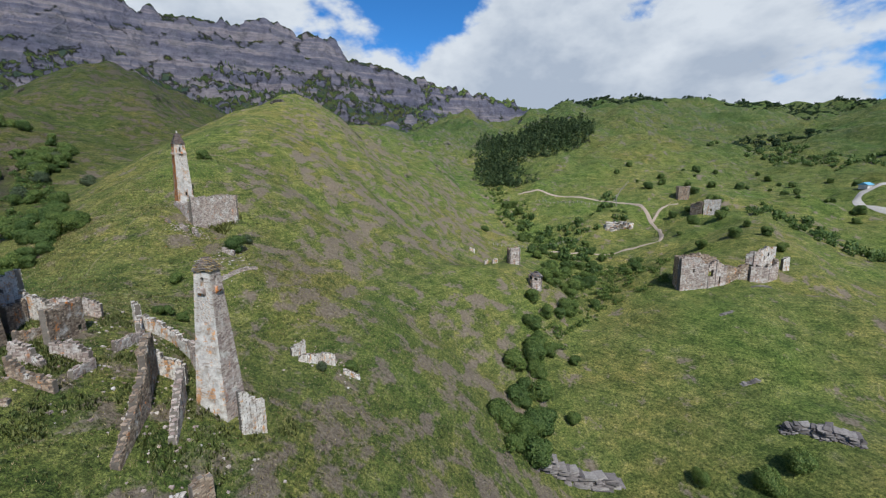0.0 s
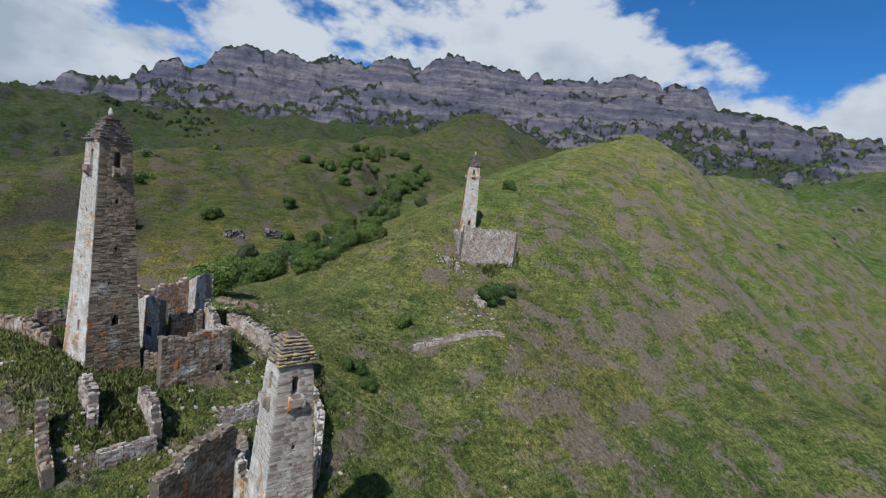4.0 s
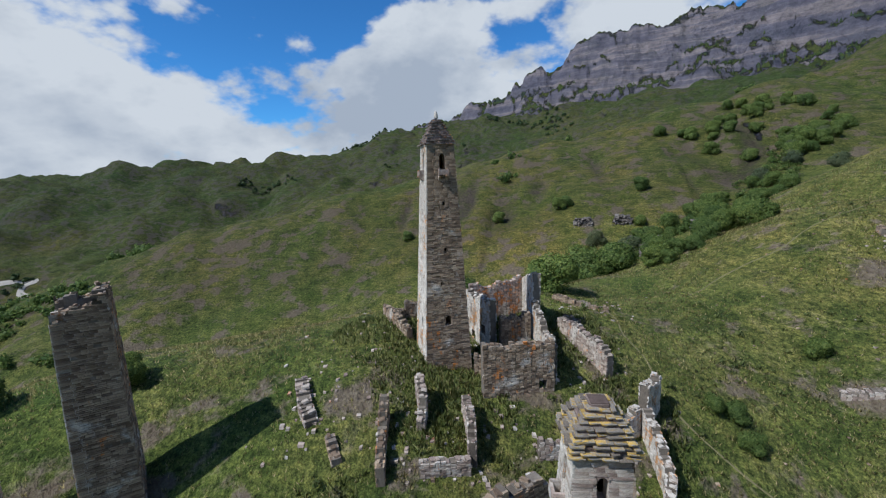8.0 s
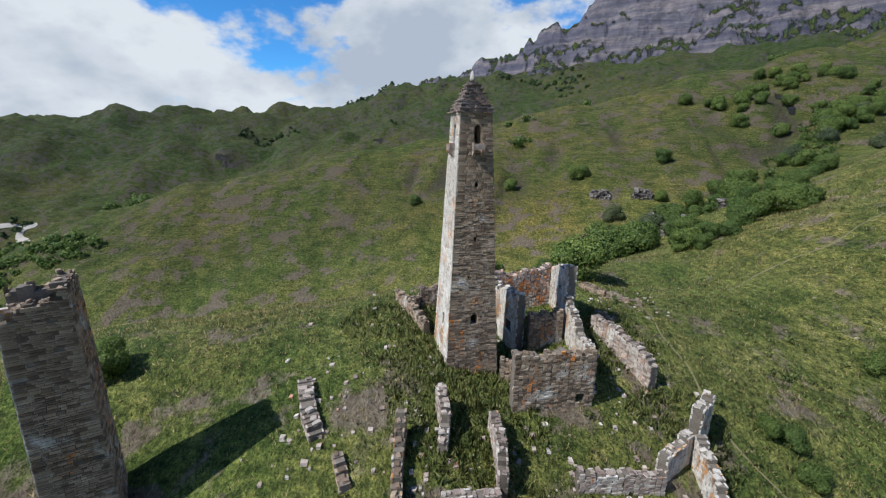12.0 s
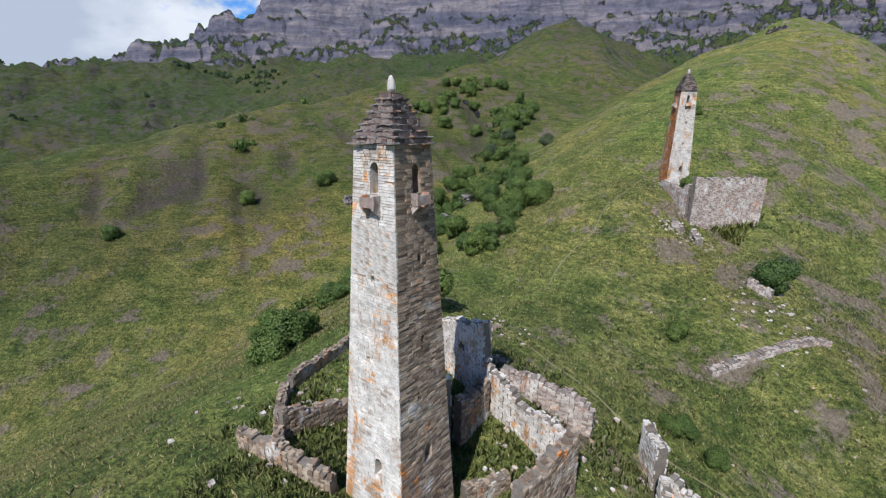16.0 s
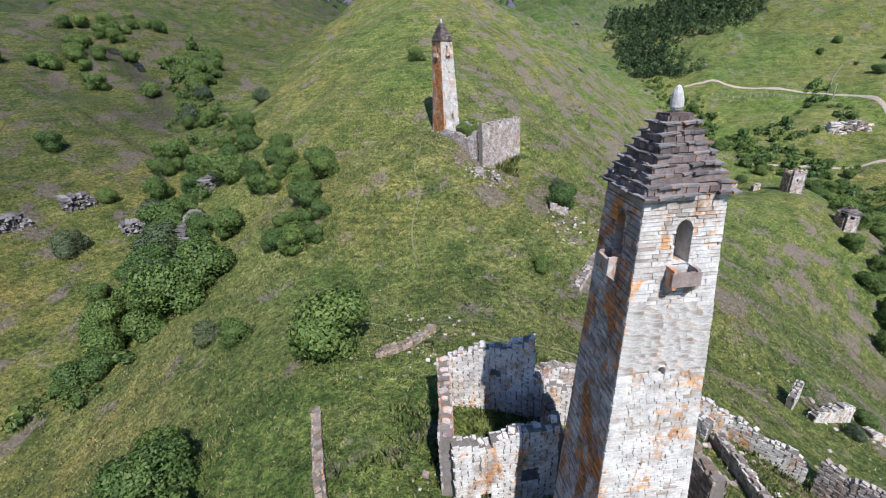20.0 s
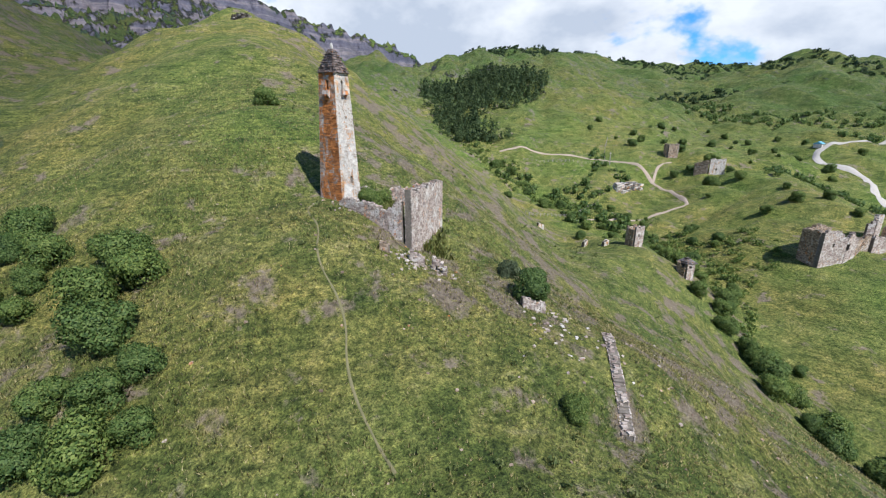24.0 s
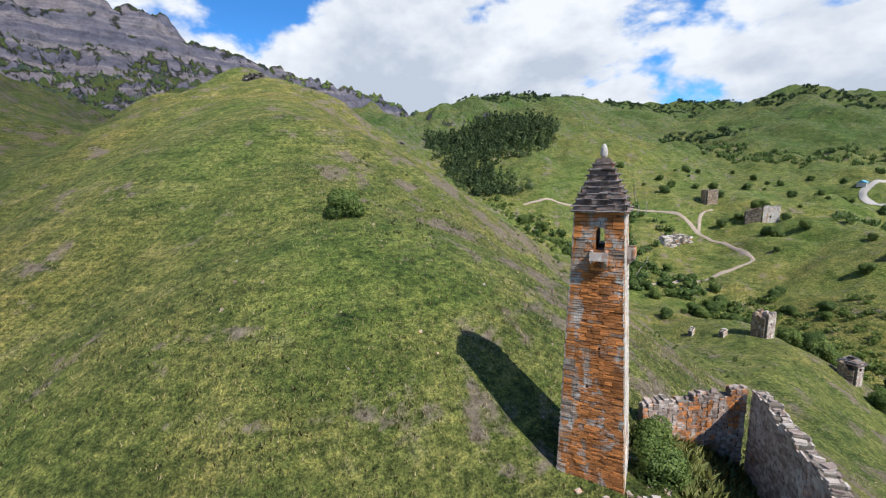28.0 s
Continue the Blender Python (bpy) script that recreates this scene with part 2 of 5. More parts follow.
def terrain(X, Y):
    X, Y = np.asarray(X, float), np.asarray(Y, float)
    k = 4.0
    base = -62 + 0.02 * (np.hypot(X + 60, Y - 90) - 300).clip(0, None) + 0 * X
    creek = np.interp(Y, [-200, 60, 120, 200, 300, 420, 700], [-60, -32, -16, -3, 6, 16, 50])
    west = np.interp(Y, [-200, -60, 60, 130, 200, 300, 420], [-62, -34, 14, 25, 34, 52, 70])
    floor_ = np.where(X < -110, west, np.where(X > 600, base, np.where(X > -60, creek, west + (creek - west) * ((X + 110) / 50).clip(0, 1))))
    near = np.exp(-((X + 40) / 420) ** 2)
    base = np.maximum(base, floor_ * near + base * (1 - near))
    hs = [f(X, Y) for f, _ in RIDGES] + [massif(X, Y)]
    top = np.maximum.reduce([base] + hs)
    acc = np.exp((base - top) / k)
    for h in hs:
        acc = acc + np.exp(((h - top) / k).clip(-60, 0))
    z = top + k * np.log(acc)
    far = np.hypot(X + 60, Y - 90)
    rough = np.interp(far, [0, 120, 250, 700, 2500], [0.1, 0.35, 1.6, 7, 22])
    z = z + rough * fbm(X, Y, 60, 4, 1.0) * 0.8
    # rills that run down the far slopes
    rills = np.abs(fbm(X, Y, 75, 4, 12.0, 0.55))
    z = z + np.interp(far, [110, 260, 900], [0, 7, 16]) * (rills - 0.5)
    z = z - 3.4 * ravines(X, Y)
    # the hollow in which the ruined house stands
    z = z - 4.0 * np.exp(-(((X + 69) / 9.0) ** 2 + ((Y - 60.5) / 6.5) ** 2))
    # the flank below the roofless tower
    z = z - 5.0 * np.exp(-(((X + 47) / 11.0) ** 2 + ((Y - 27) / 12.0) ** 2))
    # the bench below the enclosure
    z = z - 4.2 * np.exp(-(((X + 70) / 8.0) ** 2 + ((Y - 133.5) / 9.0) ** 2))
    z = z + 0.35 * fbm(X, Y, 9, 3, 5.0) * np.interp(far, [0, 300], [0.6, 1.6])
    return z


def ground_z(x, y):
    return float(terrain(np.array([x]), np.array([y]))[0])


def make_ground():
    """One sheet from under the towers out to the mountains, its rings widening with distance."""
    na, nr = 960, 680
    # finer towards the mountains
    ang = np.concatenate([np.linspace(1.15, 3.35, 560, endpoint=False), np.linspace(3.35, 1.15 + 2 * np.pi, 400, endpoint=False)])
    rad = np.concatenate([np.linspace(1.5, 130, 230), 130 * np.exp(np.linspace(0, np.log(4700 / 130), nr - 230 + 1))[1:]])
    R, A = np.meshgrid(rad, ang, indexing="ij")
    X, Y = -70 + R * np.cos(A), 95 + R * np.sin(A)
    Z = terrain(X, Y)
    verts = np.stack([X.ravel(), Y.ravel(), Z.ravel()], 1)
    verts = np.vstack([verts, [[-70, 95, ground_z(-70, 95)]]])
    i = np.arange(nr - 1)[:, None] * na
    j = np.arange(na)[None]
    j2 = (j + 1) % na
    quads = np.stack([i + j, i + na + j, i + na + j2, i + j2], -1).reshape(-1, 4)
    me = bpy.data.meshes.new("ground")
    tri = np.stack([np.full(na, len(verts) - 1), np.arange(na), (np.arange(na) + 1) % na], 1)
    me.vertices.add(len(verts))
    me.vertices.foreach_set("co", verts.ravel())
    loops = np.concatenate([quads.ravel(), tri.ravel()]).astype(np.int32)
    me.loops.add(len(loops))
    me.loops.foreach_set("vertex_index", loops)
    starts = np.concatenate([np.arange(len(quads)) * 4, len(quads) * 4 + np.arange(len(tri)) * 3]).astype(np.int32)
    me.polygons.add(len(starts))
    me.polygons.foreach_set("loop_start", starts)
    me.polygons.foreach_set("use_smooth", np.ones(len(starts), bool))
    me.update(calc_edges=True)
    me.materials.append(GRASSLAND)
    worn = me.attributes.new("ravine", "FLOAT", "POINT")
    worn.data.foreach_set("value", ravines(verts[:, 0], verts[:, 1]).astype(np.float32))
    return tagged(new("ground", me), "grassy mountain slopes with bare earth scars and rocky cliffs", "ground", kind="structure")


# ---- things ----
def mesh_object(name, bm, material, parent=None, label=""):
    me = bpy.data.meshes.new(name)
    bm.to_mesh(me)
    bm.free()
    me.materials.append(material)
    ob = new(name, me)
    if parent:
        ob.parent = parent
    if label:
        tagged(ob, label)
    return ob


def part(name, bm, material, parent, label=""):
    return mesh_object(name, bm, material, parent, label)


def thing(name, x, y, z, turn, label, category, group=""):
    ob = new(name)
    ob.matrix_world = pose(x, y, z, 0, 0, turn)
    return tagged(ob, label, category, group)


def box(bm, lo, hi, taper=0.0):
    (x0, y0, z0), (x1, y1, z1) = lo, hi
    t = taper
    v = [bm.verts.new(c) for c in ((x0, y0, z0), (x1, y0, z0), (x1, y1, z0), (x0, y1, z0), (x0 + t, y0 + t, z1), (x1 - t, y0 + t, z1), (x1 - t, y1 - t, z1), (x0 + t, y1 - t, z1))]
    for f in ((0, 3, 2, 1), (4, 5, 6, 7), (0, 1, 5, 4), (1, 2, 6, 5), (2, 3, 7, 6), (3, 0, 4, 7)):
        bm.faces.new([v[k] for k in f])
    return v



def math_node(n, l, op, a, b=None, c=None):
    x = n.new("ShaderNodeMath")
    x.operation = op
    for k, v in enumerate((a, b, c)):
        if v is None:
            continue
        if isinstance(v, (int, float)):
            x.inputs[k].default_value = v
        else:
            l.new(v, x.inputs[k])
    return x.outputs[0]


def stretched(n, l, vec, sx, sy, sz, turn=0.0):
    mp = n.new("ShaderNodeMapping")
    mp.inputs["Scale"].default_value = (sx, sy, sz)
    mp.inputs["Rotation"].default_value = (0, 0, turn)
    l.new(vec, mp.inputs["Vector"])
    return mp.outputs["Vector"]


def grassland_material():
    m, n, l, p = shader("grassland", 0.95)
    co = coords(n)
    geo = n.new("ShaderNodeNewGeometry")
    sep = n.new("ShaderNodeSeparateXYZ")
    l.new(geo.outputs["Normal"], sep.inputs["Vector"])
    up = sep.outputs["Z"]
    pos = n.new("ShaderNodeSeparateXYZ")
    l.new(co, pos.inputs["Vector"])
    huge = noise_tex(n, l, 0.0045, 5, 0.55, co)
    big = noise_tex(n, l, 0.022, 6, 0.6, co)
    mid = noise_tex(n, l, 0.16, 7, 0.68, co, 0.4)
    fine = noise_tex(n, l, 1.3, 6, 0.72, co)
    tiny = noise_tex(n, l, 5.0, 4, 0.7, co)
    green = ramp_of(n, l, mid, [(0.3, (0.05, 0.074, 0.02)), (0.45, (0.104, 0.124, 0.035)), (0.6, (0.165, 0.168, 0.056)), (0.75, (0.25, 0.237, 0.118))])
    tint = ramp_of(n, l, big, [(0.34, (0.82, 0.97, 0.8)), (0.5, (1.02, 1.0, 1.0)), (0.68, (1.32, 1.1, 1.1))])
    col = mixed(n, l, 1.0, green, tint, "MULTIPLY")
    col = mixed(n, l, 1.0, col, ramp_of(n, l, huge, [(0.36, (0.78, 0.9, 0.76)), (0.5, (0.98, 1.0, 0.97)), (0.64, (1.22, 1.1, 1.03))]), "MULTIPLY")
    col = mixed(n, l, 1.0, col, ramp_of(n, l, fine, [(0.34, (0.28, 0.36, 0.24)), (0.47, (0.88, 0.94, 0.83)), (0.64, (1.75, 1.65, 1.55))]), "MULTIPLY")
    col = mixed(n, l, 0.95, col, ramp_of(n, l, tiny, [(0.34, (0.32, 0.36, 0.3)), (0.66, (1.75, 1.7, 1.65))]), "MULTIPLY")
    tuss = noise_tex(n, l, 0.45, 5, 0.75, co, 0.3)
    col = mixed(n, l, 0.45, col, ramp_of(n, l, tuss, [(0.34, (0.5, 0.6, 0.45)), (0.5, (1.0, 1.0, 1.0)), (0.66, (1.5, 1.38, 1.35))]), "MULTIPLY")
    # bare pinkish earth in torn patches, more on steep ground
    patch = noise_tex(n, l, 0.13, 9, 0.66, stretched(n, l, co, 1.0, 0.85, 1.3, 0.35), 0.3)
    patch = math_node(n, l, "ADD", patch, math_node(n, l, "MULTIPLY", fine, 0.16))
    patch = math_node(n, l, "ADD", patch, math_node(n, l, "MULTIPLY", tiny, 0.06))
    patch = math_node(n, l, "ADD", patch, math_node(n, l, "MULTIPLY", big, 0.22))
    # the dry slopes that face east have lost most turf, the western ones least
    patch = math_node(n, l, "MULTIPLY_ADD", sep.outputs["X"], 0.1, patch)
    patch = math_node(n, l, "MULTIPLY_ADD", up, -0.16, patch)
    bare = ramp_of(n, l, patch, [(0.64, (0, 0, 0)), (0.705, (0.8, 0.8, 0.8))])
    earth = ramp_of(n, l, fine, [(0.3, (0.14, 0.1, 0.075)), (0.52, (0.225, 0.172, 0.138)), (0.75, (0.34, 0.28, 0.235))])
    # sheep terraces along the contours
    terr = noise_tex(n, l, 1.0, 4, 0.6, stretched(n, l, co, 0.09, 0.09, 2.3), 0.8)
    col = mixed(n, l, 0.55, col, ramp_of(n, l, terr, [(0.36, (0.5, 0.56, 0.46)), (0.5, (1.0, 1.0, 1.0)), (0.66, (1.4, 1.3, 1.28))]), "MULTIPLY")
    hill = math_node(n, l, "LESS_THAN", pos.outputs["Z"], 240.0)
    col = mixed(n, l, math_node(n, l, "MULTIPLY", bare, hill), col, earth)
    # broken reddish rock in the ravines
    gully = n.new("ShaderNodeAttribute")
    gully.attribute_name = "ravine"
    torn = math_node(n, l, "MULTIPLY_ADD", gully.outputs["Fac"], 0.42, mid)
    scar = ramp_of(n, l, fine, [(0.3, (0.035, 0.028, 0.026)), (0.55, (0.1, 0.08, 0.072)), (0.75, (0.19, 0.155, 0.135))])
    col = mixed(n, l, ramp_of(n, l, torn, [(0.62, (0, 0, 0)), (0.9, (0.75, 0.75, 0.75))]), col, scar)
    # cloud shade over the western ridge, put into the ground colour
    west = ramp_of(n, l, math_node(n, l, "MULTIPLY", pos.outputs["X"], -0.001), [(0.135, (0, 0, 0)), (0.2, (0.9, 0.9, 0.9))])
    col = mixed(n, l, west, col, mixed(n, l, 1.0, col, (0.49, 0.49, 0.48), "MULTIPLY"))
    # cloud shade and the blue of distance, put into the far slopes' colour
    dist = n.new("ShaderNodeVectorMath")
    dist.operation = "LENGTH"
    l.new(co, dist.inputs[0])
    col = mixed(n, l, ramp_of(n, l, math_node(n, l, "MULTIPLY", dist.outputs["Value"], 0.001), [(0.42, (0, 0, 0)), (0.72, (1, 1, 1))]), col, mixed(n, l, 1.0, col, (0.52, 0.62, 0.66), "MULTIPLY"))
    # rock where it is steep or high
    steep = math_node(n, l, "ADD", up, math_node(n, l, "MULTIPLY", mid, 0.45))
    lift = n.new("ShaderNodeMapRange")
    lift.inputs["From Min"].default_value, lift.inputs["From Max"].default_value = 420.0, 1000.0
    lift.inputs["To Min"].default_value, lift.inputs["To Max"].default_value = 0.0, 0.22
    l.new(pos.outputs["Z"], lift.inputs["Value"])
    steep = math_node(n, l, "SUBTRACT", steep, lift.outputs["Result"])
    rockmask = ramp_of(n, l, steep, [(0.76, (1, 1, 1)), (0.87, (0, 0, 0))])
    # grey crags break through the whole apron of the mountain
    away = ramp_of(n, l, math_node(n, l, "MULTIPLY", dist.outputs["Value"], 0.001), [(0.95, (0, 0, 0)), (1.0, (1, 1, 1))])
    knoll = math_node(n, l, "MULTIPLY_ADD", up, -0.5, noise_tex(n, l, 0.012, 9, 0.74, co, 0.4))
    north = math_node(n, l, "SUBTRACT", pos.outputs["Y"], math_node(n, l, "MULTIPLY", pos.outputs["X"], 0.8))
    knoll = math_node(n, l, "MULTIPLY", ramp_of(n, l, knoll, [(0.1, (0, 0, 0)), (0.16, (1, 1, 1))]), math_node(n, l, "GREATER_THAN", north, 1250.0))
    knoll = math_node(n, l, "MULTIPLY", knoll, math_node(n, l, "GREATER_THAN", pos.outputs["Z"], 190.0))
    rockmask = math_node(n, l, "MAXIMUM", rockmask, math_node(n, l, "MULTIPLY", knoll, away))
    # bedded grey rock, with some bluish haze of distance mixed into its colours
    layers = noise_tex(n, l, 1.0, 9, 0.62, stretched(n, l, co, 0.0016, 0.0016, 0.019), 0.35)
    rock = ramp_of(n, l, layers, [(0.3, (0.07, 0.073, 0.1)), (0.43, (0.105, 0.104, 0.135)), (0.52, (0.142, 0.134, 0.158)), (0.58, (0.22, 0.196, 0.198)), (0.64, (0.142, 0.128, 0.148)), (0.76, (0.27, 0.242, 0.24))])
    crag = noise_tex(n, l, 0.02, 9, 0.7, co)
    rock = mixed(n, l, 0.7, rock, ramp_of(n, l, crag, [(0.35, (0.6, 0.6, 0.64)), (0.65, (1.3, 1.27, 1.24))]), "MULTIPLY")
    col = mixed(n, l, rockmask, col, rock)
    # dark pine stands on the mountain's apron
    wood = math_node(n, l, "MULTIPLY", math_node(n, l, "GREATER_THAN", pos.outputs["Z"], 230.0), ramp_of(n, l, noise_tex(n, l, 0.009, 8, 0.72, co), [(0.53, (0, 0, 0)), (0.57, (1, 1, 1))]))
    far_only = math_node(n, l, "GREATER_THAN", math_node(n, l, "SUBTRACT", pos.outputs["Y"], math_node(n, l, "MULTIPLY", pos.outputs["X"], 0.8)), 1050.0)
    wood = math_node(n, l, "MULTIPLY", wood, far_only)
    notrock = math_node(n, l, "SUBTRACT", 1.0, math_node(n, l, "MULTIPLY", rockmask, 0.85))
    col = mixed(n, l, math_node(n, l, "MULTIPLY", wood, notrock), col, (0.026, 0.042, 0.028))
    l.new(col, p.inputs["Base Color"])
    turf = math_node(n, l, "MULTIPLY_ADD", tiny, 0.2, math_node(n, l, "MULTIPLY_ADD", tuss, 0.9, math_node(n, l, "MULTIPLY", fine, 0.75)))
    rough = math_node(n, l, "ADD", turf, math_node(n, l, "MULTIPLY", math_node(n, l, "MULTIPLY", crag, rockmask), 30.0))
    rough = math_node(n, l, "ADD", rough, math_node(n, l, "MULTIPLY", math_node(n, l, "MULTIPLY", layers, rockmask), 7.0))
    bumped(n, l, p, rough, 1.0, 1.3)
    return m


GRASSLAND = grassland_material()


def stone_material(name, light, mid_, dark, lichen=0.0, pale=0.0, lichen_col=(0.42, 0.15, 0.03)):
    """Rubble masonry: every stone its own tone, blotched by weather, lichen and old plaster."""
    m, n, l, p = shader(name, 0.92)
    co = coords(n)
    geo = n.new("ShaderNodeNewGeometry")
    info = n.new("ShaderNodeObjectInfo")
    per = math_node(n, l, "FRACT", math_node(n, l, "ADD", geo.outputs["Random Per Island"], math_node(n, l, "MULTIPLY", info.outputs["Random"], 7.31)))
    col = ramp_of(n, l, per, [(0.05, dark), (0.45, mid_), (0.9, light)])
    if pale:
        plaster = noise_tex(n, l, 0.5, 7, 0.65, co, 0.3)
        col = mixed(n, l, ramp_of(n, l, plaster, [(0.62 - 0.3 * pale, (0, 0, 0)), (0.74 - 0.3 * pale, (0.8, 0.8, 0.8))]), col, (0.59, 0.57, 0.53))
    if lichen:
        spots = noise_tex(n, l, 0.55, 7, 0.7, stretched(n, l, co, 1.3, 1.3, 0.5), 0.5)
        mask = ramp_of(n, l, math_node(n, l, "ADD", spots, math_node(n, l, "MULTIPLY", per, 0.12)), [(0.72 - 0.28 * lichen, (0, 0, 0)), (0.8 - 0.28 * lichen, (0.9, 0.9, 0.9))])
        rust = ramp_of(n, l, per, [(0.1, tuple(0.55 * c for c in lichen_col)), (0.7, lichen_col), (1.0, tuple(min(1, 1.5 * c) for c in lichen_col))])
        col = mixed(n, l, mask, col, rust)
    col = mixed(n, l, 0.75, col, ramp_of(n, l, noise_tex(n, l, 1.1, 7, 0.7, co), [(0.32, (0.55, 0.53, 0.5)), (0.68, (1.35, 1.34, 1.32))]), "MULTIPLY")
    col = mixed(n, l, 0.5, col, ramp_of(n, l, noise_tex(n, l, 9, 6, 0.72, co), [(0.3, (0.5, 0.48, 0.46)), (0.7, (1.4, 1.4, 1.4))]), "MULTIPLY")
    l.new(col, p.inputs["Base Color"])
    bumped(n, l, p, noise_tex(n, l, 11, 7, 0.72, co), 0.7, 0.06)
    return m


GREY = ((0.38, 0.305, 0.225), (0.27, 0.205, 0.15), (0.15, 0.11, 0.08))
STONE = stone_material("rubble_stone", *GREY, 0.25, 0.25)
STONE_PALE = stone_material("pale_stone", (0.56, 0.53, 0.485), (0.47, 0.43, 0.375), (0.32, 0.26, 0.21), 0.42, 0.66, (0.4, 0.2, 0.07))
STONE_RUST = stone_material("lichen_stone", (0.5, 0.44, 0.4), (0.38, 0.31, 0.27), (0.23, 0.175, 0.15), 0.55, 0.35)
STONE_ORANGE = stone_material("orange_lichen_stone", (0.42, 0.36, 0.3), (0.33, 0.27, 0.22), (0.22, 0.17, 0.13), 0.86, 0.45)
STONE_PINK = stone_material("pinkish_stone", (0.47, 0.42, 0.37), (0.37, 0.305, 0.265), (0.24, 0.185, 0.16), 0.25, 0.35, (0.34, 0.16, 0.08))
MORTAR = stone_material("wall_core", (0.2, 0.175, 0.15), (0.17, 0.15, 0.125), (0.14, 0.12, 0.1))
SLATE = stone_material("slate", (0.25, 0.235, 0.225), (0.17, 0.155, 0.15), (0.095, 0.082, 0.078), 0.38)
SLATE_YELLOW = stone_material("lichened_slate", (0.36, 0.35, 0.33), (0.27, 0.25, 0.225), (0.16, 0.14, 0.12), 0.72, 0.4, (0.42, 0.28, 0.06))
ROOF_STONE = stone_material("roof_stone", (0.27, 0.22, 0.2), (0.19, 0.15, 0.135), (0.12, 0.09, 0.08), 0.3)
WHITE_STONE = stone_material("white_stone", (0.62, 0.6, 0.56), (0.55, 0.53, 0.5), (0.48, 0.46, 0.43))
make_ground()


class Pile:
    """Stones gathered into one mesh."""

    def __init__(self):
        self.v, self.f = [], []

    def hexa(self, pts, skip_back=False):
        """pts: four back corners, then four front corners, both counter-clockwise seen from the front."""
        b = len(self.v)
        self.v.extend(pts)
        faces = [(4, 5, 6, 7), (0, 1, 5, 4), (1, 2, 6, 5), (2, 3, 7, 6), (3, 0, 4, 7)]
        if not skip_back:
            faces.append((3, 2, 1, 0))
        self.f.extend(tuple(b + k for k in q) for q in faces)

    def quad(self, a, b, c, d):
        k = len(self.v)
        self.v.extend((a, b, c, d))
        self.f.append((k, k + 1, k + 2, k + 3))

    def brick(self, lo, hi, jit=0.0, rnd=random):
        (x0, y0, z0), (x1, y1, z1) = lo, hi
        j = lambda: rnd.uniform(-jit, jit)  # noqa: E731
        self.hexa([(x0 + j(), y0 + j(), z0), (x1 + j(), y0 + j(), z0), (x1 + j(), y1 + j(), z0), (x0 + j(), y1 + j(), z0), (x0 + j(), y0 + j(), z1 + j()), (x1 + j(), y0 + j(), z1 + j()), (x1 + j(), y1 + j(), z1 + j()), (x0 + j(), y1 + j(), z1 + j())])

    def link(self, name, material, parent, label="", kind="", weld=False):
        if weld:
            keys, index = {}, []
            for q in self.v:
                index.append(keys.setdefault(tuple(round(c, 3) for c in q), len(keys)))
            self.v = list(keys)
            self.f = [tuple(index[i] for i in f) for f in self.f]
        me = bpy.data.meshes.new(name)
        me.from_pydata(self.v, [], self.f)
        me.materials.append(material)
        ob = new(name, me)
        ob.parent = parent
        if label or kind:
            tagged(ob, label, kind=kind)
        return ob


def block_mesh(name, material, rough=0.06, seed=1):
    """A unit block with worn, uneven corners."""
    r = random.Random(seed)
    p = Pile()
    p.brick((-0.5, -0.5, -0.5), (0.5, 0.5, 0.5), rough, r)
    me = bpy.data.meshes.new(name)
    me.from_pydata(p.v, [], p.f)
    me.materials.append(material)
    return me


def block(name, me, parent, m):
    ob = new(name, me)
    ob.parent = parent
    ob.matrix_local = m
    return ob


def sized(x, y, z, sx, sy, sz, rx=0, ry=0, rz=0):
    return pose(x, y, z, rx, ry, rz) @ Matrix.Diagonal((sx, sy, sz, 1))


